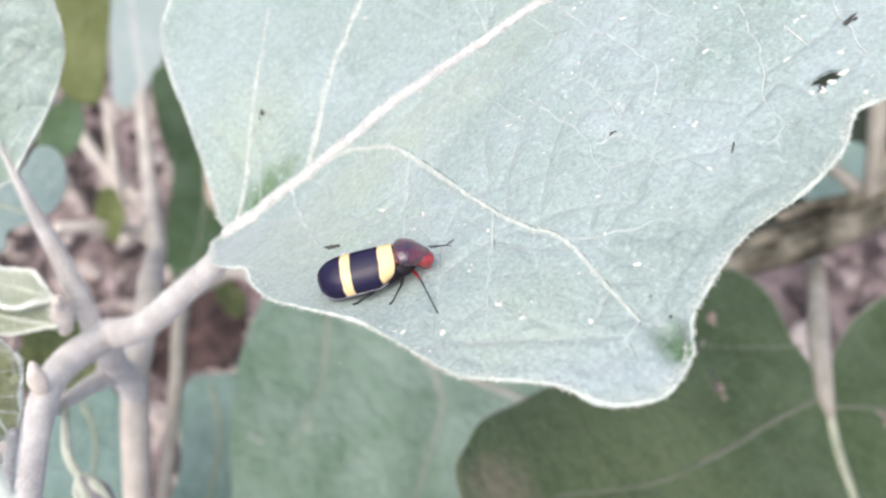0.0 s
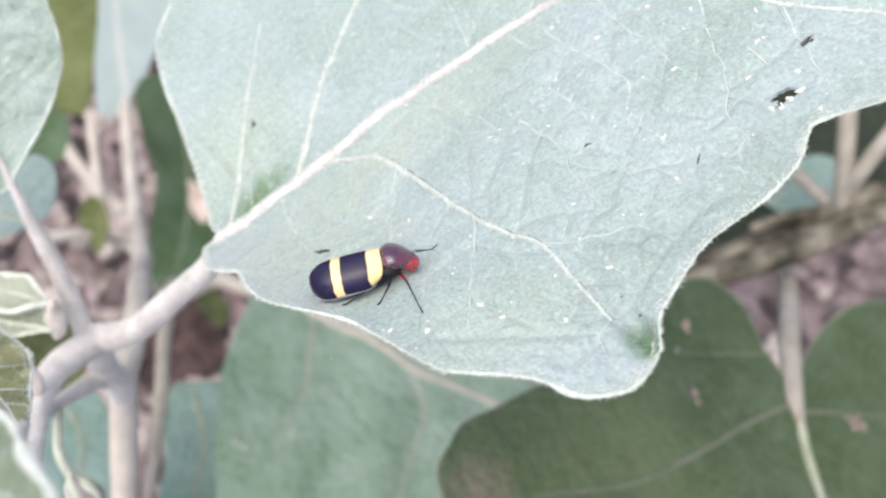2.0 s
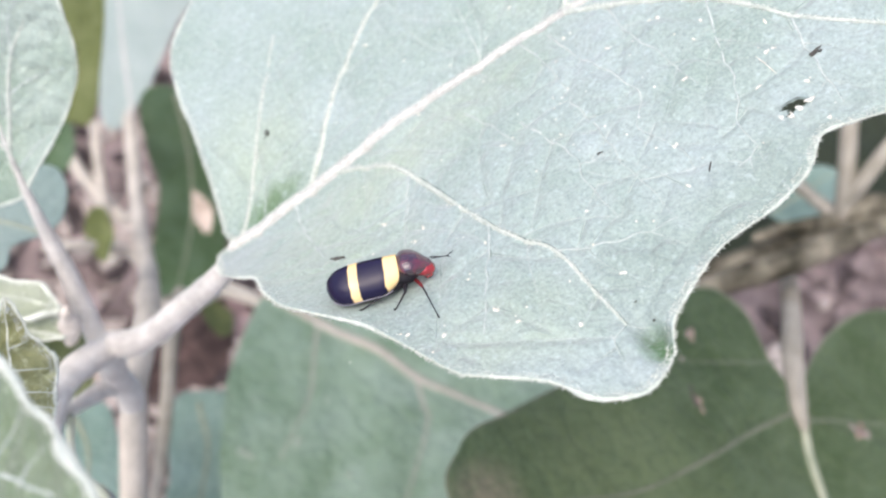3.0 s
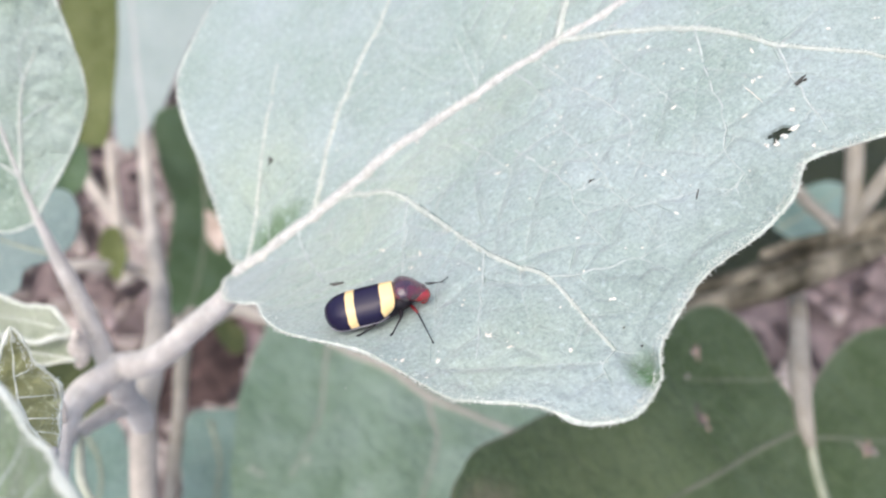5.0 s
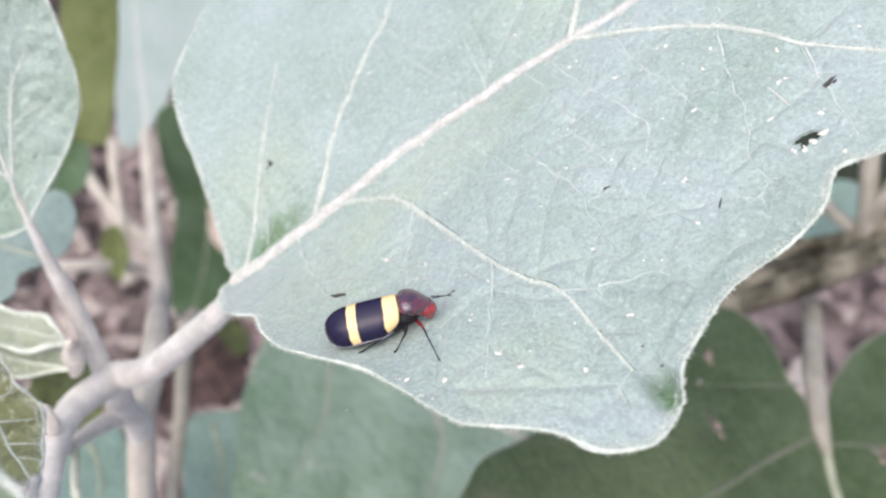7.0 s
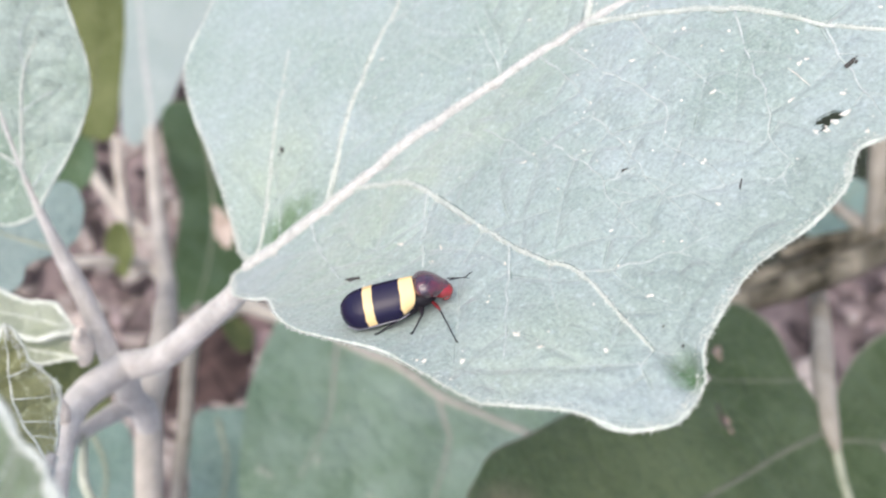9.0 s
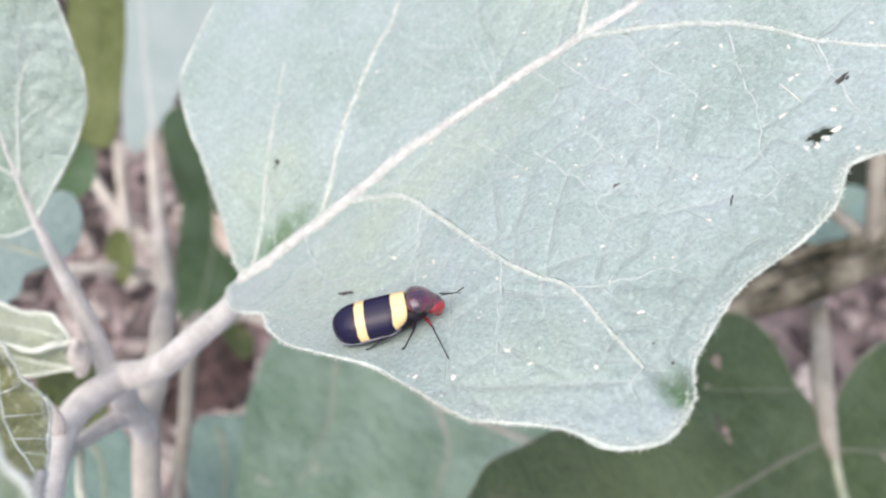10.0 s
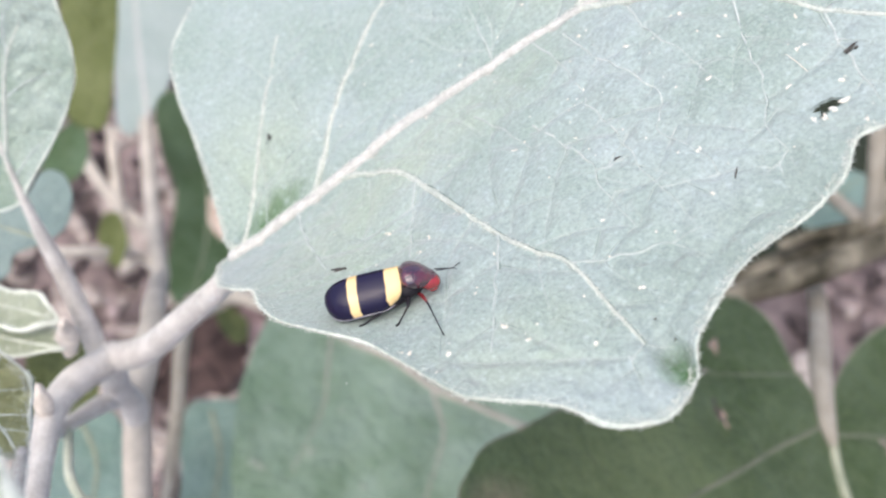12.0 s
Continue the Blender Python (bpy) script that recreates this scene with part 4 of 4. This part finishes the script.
lowcurl = Leaf("leaf", plant, AT @ frame_of((-47.0, 50.2, 315.4), (-0.082, -0.327, 0.941), (0.1, -0.45, 0.89)), [(-0.5, 0.1), (0.5, -0.8), (2.0, -1.1), (3.3, -0.1), (4.2, 1.2), (6.0, 2.2), (8.0, 3.0), (9.0, 3.8), (10.1, 5.7), (7.2, 6.2), (3.9, 4.8), (1.0, 1.8)], (4.5, 2.8), lambda x, y: 0.25 * np.sin(x * 0.8 + 1), [([(0.5, 0.8), (4.6, 2.9), (8.6, 4.3)], 0.25, "midrib")], BUD_LEAF, RIM_YOUNG, 160, 24, 0.3, 0.4, 0.2, label="small young leaf beside the shoot", seed=16)
margin(lowcurl, 0.22, RIM_YOUNG)
fringe(lowcurl, 2200, 0.45, HAIR, 11, 0.3)
stem("bud", [(-47.3, 50.9, 312.3, 1.08), (-45.9, 50.4, 316.6, 1.19), (-45.3, 50.3, 319.4, 0.89), (-45.0, 50.3, 321.3, 0.47)], CREAM_BUD, seed=41, wobble=0.2, label="small felted bud in the leaf axil")
stem("bud", [(-45.2, 39.0, 318.5, 0.7), (-45.1, 39.8, 320.4, 1.0), (-45.2, 40.8, 322.2, 0.85), (-45.3, 41.4, 323.0, 0.4)], CREAM_BUD, seed=42, wobble=0.12, label="small cream-coloured bud in the leaf axil")
lump = bmesh.new()
bmesh.ops.create_icosphere(lump, subdivisions=4, radius=1)
for v in lump.verts:
    v.co *= (1 + 0.12 * noise.noise(v.co * 2.3)) * MM
    v.co = Vector((v.co.x * 2.25, v.co.y * 2.2, v.co.z * 2.35))
part("node", lump, STEM, plant, "swollen felted node", AT @ pose(-0.0440, 0.0523, 0.3068))


def fuzz(thing, rows, count, length, seed):
    """Short felt hairs all round a stem."""
    local = np.random.default_rng(seed)
    c = spline(rows, 10 if len(rows) < 20 else 2)
    tan = np.gradient(c[:, :3], axis=0)
    k = local.integers(0, len(c) - 1, count)
    t = tan[k] / np.linalg.norm(tan[k], axis=1)[:, None]
    out = local.normal(0, 1, (count, 3))
    out -= t * (out * t).sum(1)[:, None]
    out /= np.linalg.norm(out, axis=1)[:, None]
    way = out + local.normal(0, 0.5, (count, 3))
    way /= np.linalg.norm(way, axis=1)[:, None]
    side = np.cross(way, t + 0.1)
    side /= np.linalg.norm(side, axis=1)[:, None]
    up = np.cross(way, side)
    root = c[k, :3] + (c[k + 1, :3] - c[k, :3]) * local.uniform(0, 1, (count, 1)) + out * c[k, 3:4] * 0.97
    verts = np.stack([root + side * math.cos(a) * 0.022 + up * math.sin(a) * 0.022 for a in (0, 2.094, 4.189)] + [root + way * length * local.uniform(0.4, 1.2, (count, 1))], 1).reshape(-1, 3)
    faces = [(i + a, i + b, i + 3) for i in range(0, 4 * count, 4) for a, b in ((0, 1), (1, 2), (2, 0))]
    tagged(part("stem_hair", mesh_of("stem_hair", verts * MM, faces), HAIR, thing, "short pale felt hairs"), kind="stuff")


for ob, rows, count in STEMS:
    fuzz(ob, rows, count, 0.42, count)
for (way, w, *what), line in zip(MAIN_VEINS, main_leaf.lines):
    if w > 0.28:
        run = np.linspace(1, 0.38, len(line))
        length = np.linalg.norm(np.diff(line, axis=0), axis=1).sum()
        fuzz(main_leaf.ob, np.c_[line, main_leaf.z(line) - 0.2 * w * run, 0.92 * w * run], int(length * (75 if what else 40)), 0.3, int(length * 10))

# ---- the plant beside it ----
BASE2 = Vector((0.215, 0.130, 0.0))
AT2 = Matrix.Translation(-BASE2)
bush = tagged(new("nightshade_plant"), "older nightshade plant with dark green leaves and woody stems", "plant")
bush.location = BASE2
stem("stem", [(215, 130, -4, 4.4), (200, 125, 110, 4.0), (150, 121, 215, 3.6), (110.0, 120.3, 240.1, 3.21), (99.6, 120.9, 235.8, 3.6), (94.4, 120.0, 226.0, 3.12), (86.5, 121.8, 217.8, 3.09), (73.7, 120.1, 212.2, 3.14), (50, 125, 205, 2.6)], WOODY, bush, AT2, seed=20)
stem("branch", [(40, 106, 218, 2.0), (54.4, 104.4, 226.3, 2.22), (65.0, 104.3, 230.8, 2.7), (72.6, 104.5, 235.5, 3.03), (81.2, 105.2, 240.5, 3.22), (96.0, 112.1, 239.9, 3.15), (110.0, 118.0, 239.5, 2.95)], WOODY, bush, AT2, seed=26)
stem("branch", [(99.0, 120.1, 237.0, 2.59), (96.8, 126.9, 248.4, 2.14), (96.0, 138.4, 259.7, 2.1), (95, 150, 275, 2.0)], PETIOLE_OLD, bush, AT2, seed=21)
stem("branch", [(98.5, 119.5, 236.5, 2.2), (95.4, 126.0, 234.1, 1.73), (94.0, 134.0, 229.5, 1.66), (92, 150, 222, 1.6)], PETIOLE_OLD, bush, AT2, seed=22)
stem("branch", [(98.5, 121.0, 237, 2.0), (100.1, 123.2, 247.4, 1.96), (106.0, 129.5, 256.2, 1.8), (115, 140, 270, 1.7)], PETIOLE_OLD, bush, AT2, seed=23)
stem("twig", [(82.2, 122.7, 222.9, 1.38), (89.0, 122.9, 227.7, 1.63), (98.1, 121.6, 233.5, 1.6)], WOODY, bush, AT2, seed=24)
stem("petiole", [(103, 141, 196, 2.0), (92.5, 122.5, 215, 2.05), (84.7, 103.6, 230.5, 2.0), (77.3, 87.9, 244.6, 2.2), (72.3, 76.3, 252.9, 2.2), (69.8, 65.4, 256.3, 1.8), (70.2, 60.0, 255.6, 1.1)], PETIOLE_OLD, bush, AT2, seed=25)
broad = Leaf("leaf", bush, AT2 @ frame_of((70.8, 65.2, 255.1), (0.001, -0.995, 0.099), (0.384, 0.092, 0.919)), [(0, -0.5), (-4.1, -3.4), (-9.6, -6.2), (-16.8, -8.4), (-20.6, -11.8), (-21.8, -17.5), (-17.2, -26.0), (-2.4, -37.7), (8.6, -54.3), (16.8, -65.8), (20.6, -71.6), (24.6, -74.3), (31.8, -76.1), (45, -68), (60, -52), (78, -25), (85, 0), (70, 25), (45, 42), (10, 48), (-18, 44), (-28, 34), (-25.7, 23.3), (-19.1, 13.4), (-9.1, 4.4), (-2, 1.0)], (20, -8), bowl(0.0006),
    [([(0, 0), (7.9, -0.1), (20.6, 0), (50, 0), (82, 0)], 1.5, "midrib"), ([(2.2, -2.2), (8.8, -14.0), (16.6, -26.3), (24.9, -41.8), (30, -60)], 0.55), ([(-8.2, -3.5), (-5.6, -15.5), (-3.7, -25.7)], 0.3), ([(3.2, 1), (1.7, 9.3), (0.5, 19.2), (-2, 34)], 0.4)], BROAD_LEAF, VEIN_DULL, 320, 60, 0.35, 0.8, 0.6, [(4.6, -25.5, 2.0, 0.9, 0.2), (-9.8, -24.2, 0.8, 0.7, 0.0), (3.3, 13.6, 1.7, 1.3, 0.4)], "large dark green leaf with a few brown-edged holes", 15)

Leaf("leaf", bush, AT2 @ frame_of((75.6, 136.5, 183.8), (0.867, 0.496, -0.05), (0, 0.1, 0.995)), [(7.4, 22.4), (30, 34), (52, 50), (89, 62), (120, 46), (104, 2), (88, -14), (56.1, -20), (37.3, -18), (19.1, -14.4), (-0.1, -10.1), (-8.3, 2.5)], (40, 2), bowl(0.001), [([(0, 0), (40, 2), (88, 2)], 0.8, "midrib")], SHADE_LEAF, SHADE_LEAF, 160, 26, 0.35, 0.5, 0.8, label="leaf behind the stems, coloured near black to stand in for shade", seed=31)
Leaf("leaf", bush, AT2 @ frame_of((89.3, 138.1, 213.6), (0.921, 0.382, -0.076), (0, 0.196, 0.981)), [(1.3, 1.7), (12.1, 6.5), (23.1, 6.2), (26, 0), (16.3, -8), (4, -8)], (13, 0), bowl(0.004), [([(2, -2), (13, 0), (25, 2)], 0.5, "midrib")], BLUE_LEAF, VEIN_OLD, 100, 18, 0.35, 0.3, 0.4, label="greyish leaf behind the stems", seed=32)


def scar(leaf, x, y, size, material, seed):
    z = float(leaf.z(np.array([[x, y]]))[0])
    part("scar", flake(size * 1.3, seed, 0.1, 4), material, leaf.ob, "", pose(x * MM, y * MM, (z + 0.05) * MM, 0, 0, seed * 40))


for x, y, size, material in ((2.2, -26.3, 0.35, DARK_SPOT), (6.9, -24.7, 0.4, BROWN_SCAR), (4.4, -24.6, 0.6, BROWN_SCAR), (-9.8, -23.6, 0.7, BROWN_SCAR), (1.7, 14.6, 0.55, BROWN_SCAR), (5.0, 12.5, 0.5, BROWN_SCAR), (3.6, 15.1, 0.5, PALE_CHIP), (2.6, 12.2, 0.45, PALE_CHIP), (4.9, 14.6, 0.4, PALE_CHIP), (-3.6, -26.8, 0.5, PALE_CHIP)):
    scar(broad, x, y, size, material, int(abs(x * 10 + y)))
for x, y, size in ((55.4, 35.4, 1.3), (48.4, 23.4, 0.8), (34.2, 21.1, 0.6), (63.5, 22.6, 0.5), (51.8, 9.2, 0.5)):
    scar(centre_leaf, x, y, size, FLECK_FAR, int(x))
margin(broad, 0.24, VEIN_DULL, 0.1)

# ---- the froghopper ----
hopper = tagged(new("froghopper"), "black froghopper with two cream-yellow bands and a red head", "insect")


def wing_material():
    m, nodes, links, b = shader("banded_wing", 0.24)
    tc = nodes.new("ShaderNodeTexCoord").outputs["Object"]
    xyz = nodes.new("ShaderNodeSeparateXYZ")
    links.new(tc, xyz.inputs["Vector"])
    wob = noise_node(nodes, links, 900, 2, 0.5, tc)
    place = nodes.new("ShaderNodeMath")
    place.operation = "MULTIPLY_ADD"
    place.inputs[1].default_value = 0.0004
    links.new(wob.outputs["Fac"], place.inputs[0])
    aside = nodes.new("ShaderNodeMath")
    aside.operation = "ABSOLUTE"
    links.new(xyz.outputs["Y"], aside.inputs[0])
    slant = nodes.new("ShaderNodeMath")
    slant.operation = "MULTIPLY_ADD"
    slant.inputs[1].default_value = 0.11
    links.new(aside.outputs["Value"], slant.inputs[0])
    links.new(xyz.outputs["X"], slant.inputs[2])
    links.new(slant.outputs["Value"], place.inputs[2])
    span = nodes.new("ShaderNodeMapRange")
    span.inputs["From Min"].default_value, span.inputs["From Max"].default_value = -0.005, 0.003
    links.new(place.outputs["Value"], span.inputs["Value"])
    dark, cream = (0.012, 0.009, 0.034), (0.88, 0.63, 0.31)
    r = ramp_node(nodes, links, span.outputs["Result"], [(0.0, dark), (0.325, dark), (0.337, cream), (0.432, cream), (0.444, dark), (0.715, dark), (0.727, cream), (1.0, cream)])
    links.new(r.outputs["Color"], b.inputs["Base Color"])
    b.inputs["Specular IOR Level"].default_value = 0.32
    grain = noise_node(nodes, links, 7000, 2, 0.5, tc)
    links.new(bump_node(nodes, links, grain.outputs["Fac"], 0.00004, 0.5), b.inputs["Normal"])
    return m


WING = wing_material()
SHELL = mottled("maroon_shell", (0.03, 0.013, 0.034), (0.12, 0.019, 0.036), 700, 0.12, 0.00025, 1500, 0, 0.9)
RED_LEG = mottled("dull_red_leg", (0.10, 0.012, 0.014), (0.20, 0.016, 0.02), 900, 0.3, 0.0001, 2500, 0, 0.5)
RED = mottled("red_shell", (0.17, 0.008, 0.013), (0.33, 0.013, 0.02), 900, 0.2, 0.0003, 1300, 0, 0.8)
for shell in (SHELL, RED):
    gloss = shell.node_tree.nodes["Principled BSDF"]
    gloss.inputs["Coat Weight"].default_value, gloss.inputs["Coat Roughness"].default_value = 0.8, 0.1
GREY_SHELL = mottled("grey_wing_margin", (0.16, 0.15, 0.19), (0.34, 0.32, 0.37), 900, 0.4, 0.00003, 6000, 0, 0.5)
EYE = mottled("dark_eye", (0.02, 0.008, 0.012), (0.05, 0.012, 0.018), 1500, 0.15, 0.00002, 6000, 0, 0.7)
BLACK = mottled("black_shell", (0.009, 0.008, 0.012), (0.022, 0.018, 0.023), 900, 0.45, 0.00003, 6000, 0, 0.25)


def wing(sign):
    """One roof-like forewing, from the seam down to its outer margin."""
    nu, nv, a0, a1 = 44, 16, radians(32), radians(102)
    top, low = [], []
    for i in range(nu + 1):
        u = i / nu
        x = 1.7 - 6.6 * u
        end = math.sqrt(max(0.0, 1 - max(0.0, (u - 0.66) / 0.341) ** 2.3))
        front = min(1.0, 0.78 + 0.9 * u)
        half = 2.05 * front * max(end, 0.02)
        ridge = 1.75 + (1.6 + 0.14 * math.sin(u * 3)) * end
        deep = (2.6 - 0.35 * (1 - front) / 0.22) * end
        for j in range(nv + 1):
            a = a0 + (a1 - a0) * j / nv
            y = half * (math.sin(a) - math.sin(a0)) / (1 - math.sin(a0))
            drop = deep * (math.cos(a0) - math.cos(a)) / (math.cos(a0) - math.cos(a1))
            shift = -0.9 * (j / nv) ** 4.5 * (1 - u) ** 4
            top.append((x + shift, sign * (y + 0.01), ridge - drop))
            low.append((x + shift, sign * max(y - 0.07, 0.004), ridge - drop - 0.09 * end))
    w = nv + 1
    faces = [(i * w + j, i * w + j + 1, (i + 1) * w + j + 1, (i + 1) * w + j) for i in range(nu) for j in range(nv)]
    n = len(top)
    faces += [tuple(n + k for k in f[::-1]) for f in faces]
    rim = [j for j in range(nv + 1)] + [i * w + nv for i in range(1, nu + 1)] + [nu * w + j for j in range(nv - 1, -1, -1)] + [i * w for i in range(nu - 1, 0, -1)]
    faces += [(a, n + a, n + b, b) for a, b in zip(rim, rim[1:] + rim[:1])]
    if sign > 0:
        faces = [f[::-1] for f in faces]
    return mesh_of("wing", np.array(top + low) * MM, faces)


def ellipsoid(rx, ry, rz, shape=None, u=28, v=18):
    bm = bmesh.new()
    bmesh.ops.create_uvsphere(bm, u_segments=u, v_segments=v, radius=1)
    for p in bm.verts:
        c = p.co.copy()
        if shape:
            c = shape(c)
        p.co = Vector((c.x * rx, c.y * ry, c.z * rz)) * MM
    return bm


def leaf_top(x, y):
    return float(main_leaf.z(np.array([[x, y]]))[0])


# the froghopper stands square on the leaf's own slope
tilt_x, tilt_y = (leaf_top(HX + 2, HY) - leaf_top(HX - 2, HY)) / 4, (leaf_top(HX, HY + 2) - leaf_top(HX, HY - 2)) / 4
SEAT = frame_of((HX, HY, leaf_top(HX, HY)), (math.cos(radians(HEAD)), math.sin(radians(HEAD)), tilt_x * math.cos(radians(HEAD)) + tilt_y * math.sin(radians(HEAD))), (-tilt_x, -tilt_y, 1)) @ pose(0, 0, 0.1 * MM) @ Matrix.Scale(0.95, 4)
hopper.matrix_world = MAIN_POSE @ SEAT


def tread(x, y):
    """The point of the leaf's face at x, y of the leaf, in the froghopper's own millimetres."""
    p = SEAT.inverted() @ Vector((x * MM, y * MM, leaf_top(x, y) * MM))
    return p.x / MM, p.y / MM, p.z / MM + 0.05


for side in (1, -1):
    blade = part("wing", wing(side), WING, hopper, "glossy black forewing with two cream bands")
    edge = [(1.7 - 6.6 * u - 0.8 * (1 - u) ** 4, side * 2.03 * min(1.0, 0.78 + 0.9 * u) * max(math.sqrt(max(0.0, 1 - max(0.0, (u - 0.66) / 0.341) ** 2.3)), 0.02)) for u in np.linspace(0.04, 0.93, 18)]
    rows = []
    for x, y in edge:
        u = (1.7 - x) / 6.6
        end = math.sqrt(max(0.0, 1 - max(0.0, (u - 0.66) / 0.341) ** 2.3))
        front = min(1.0, 0.78 + 0.9 * u)
        rows.append((x, y, 1.75 + (1.6 + 0.14 * math.sin(u * 3)) * end - (2.6 - 0.35 * (1 - front) / 0.22) * end - 0.03, 0.05))
    part("wing_margin", tube_mesh("wing_margin", rows, 6, 2), GREY_SHELL, blade, "thin pale grey outer margin of the wing")
part("abdomen", ellipsoid(3.5, 1.7, 0.95), BLACK, hopper, "", pose(-1.2 * MM, -0.1 * MM, 1.0 * MM, 0, 3, 0))
part("thorax", ellipsoid(1.6, 1.3, 0.95), BLACK, hopper, "", pose(1.8 * MM, 0, 1.35 * MM))
part("scutellum", ellipsoid(0.6, 0.5, 0.16), SHELL, hopper, "dark triangular plate between the wings", pose(1.6 * MM, 0, 2.98 * MM, 0, 14, 0))
part("pronotum", ellipsoid(1.6, 1.6, 0.92, lambda c: Vector((c.x + 0.16 * (1 - c.y * c.y), c.y * (1 - 0.32 * c.x), c.z * (1 - 0.2 * c.x) - 0.06 * max(c.x, 0)))), SHELL, hopper, "maroon rounded shield behind the head", pose(2.78 * MM, -0.05 * MM, 2.25 * MM, 0, 24, 0))


def blunt(c):
    x = math.copysign(abs(c.x) ** 0.72, c.x)
    return Vector((x, c.y * (1 - 0.22 * max(x, 0)), c.z * (1 - 0.12 * max(x, 0)) - 0.1 * x))


head = part("head", ellipsoid(1.08, 1.0, 0.76, blunt), RED, hopper, "shiny red head", pose(3.75 * MM, -0.1 * MM, 1.5 * MM, 0, 22, -6))
part("face", ellipsoid(0.5, 0.62, 0.62, blunt), RED, head, "swollen bright red face", pose(0.5 * MM, -0.1 * MM, -0.34 * MM, 0, 28, 0))
part("vertex", ellipsoid(0.8, 0.82, 0.34), SHELL, head, "purplish glossy crown of the head", pose(-0.1 * MM, 0.06 * MM, 0.5 * MM, 0, 6, 0))
for side in (1, -1):
    part("eye", ellipsoid(0.27, 0.2, 0.25, None, 14, 10), EYE, head, "dark eye", pose(-0.42 * MM, side * 0.86 * MM, 0.18 * MM))
part("antenna", tube_mesh("antenna", [(4.5, 0.3, 2.1, 0.06), (5.2, 0.3, 1.9, 0.05), (5.9, 0.4, 1.7, 0.045), (6.25, 0.4, 1.85, 0.05), (6.6, 0.4, 2.0, 0.04)], 8, 5), BLACK, head, "thin dark antenna", head.matrix_basis.inverted())
part("antenna", tube_mesh("antenna", [(4.6, 0.1, 2.0, 0.05), (5.3, 0.25, 1.84, 0.035), (5.9, 0.4, 1.66, 0.03), (6.25, 0.4, 1.5, 0.03)], 8, 5), BLACK, head, "thin dark antenna", head.matrix_basis.inverted())


def leg(hip, bend, foot, stout, material):
    """A stout upper piece from hip to knee, and the thin dark shin down to its clawed foot; foot: x, y on the leaf."""
    end, knee, hip = Vector(tread(*foot)), Vector(bend), Vector(hip)
    upper = part("leg", tube_mesh("leg", [(*hip, stout), (*(hip.lerp(knee, 0.5) + Vector((0, 0, 0.08))), stout * 1.05), (*knee, stout * 0.6)], 8, 5), material, hopper)
    low = [(*knee, stout * 0.55), (*knee.lerp(end, 0.4), stout * 0.36), (*(knee.lerp(end, 0.86)), stout * 0.34), (*end, stout * 0.4)]
    part("shin", tube_mesh("shin", low, 8, 5), BLACK, upper, "thin dark shin")
    out = (end - knee).normalized()
    part("foot", tube_mesh("foot", [(*end, stout * 0.4), (*(end + Vector((out.x, out.y, 0)) * 0.3), stout * 0.45)], 8, 3), BLACK, upper, "small dark clawed foot")


leg((2.8, -0.8, 0.9), (3.3, -2.0, 0.65), (16.28, -25.84), 0.15, RED_LEG)
leg((1.9, -1.1, 0.9), (1.75, -2.1, 0.75), (13.59, -22.96), 0.2, BLACK)
leg((0.2, -1.1, 0.8), (-0.6, -2.0, 0.7), (11.18, -21.66), 0.22, BLACK)
leg((2.6, 0.9, 1.0), (2.7, 1.5, 0.8), (16.2, -18.6), 0.16, RED_LEG)
leg((1.6, 1.0, 0.9), (1.5, 1.6, 0.8), (14.9, -18.0), 0.18, BLACK)
leg((0.0, 1.0, 0.8), (-0.9, 1.5, 0.7), (12.2, -17.6), 0.2, BLACK)
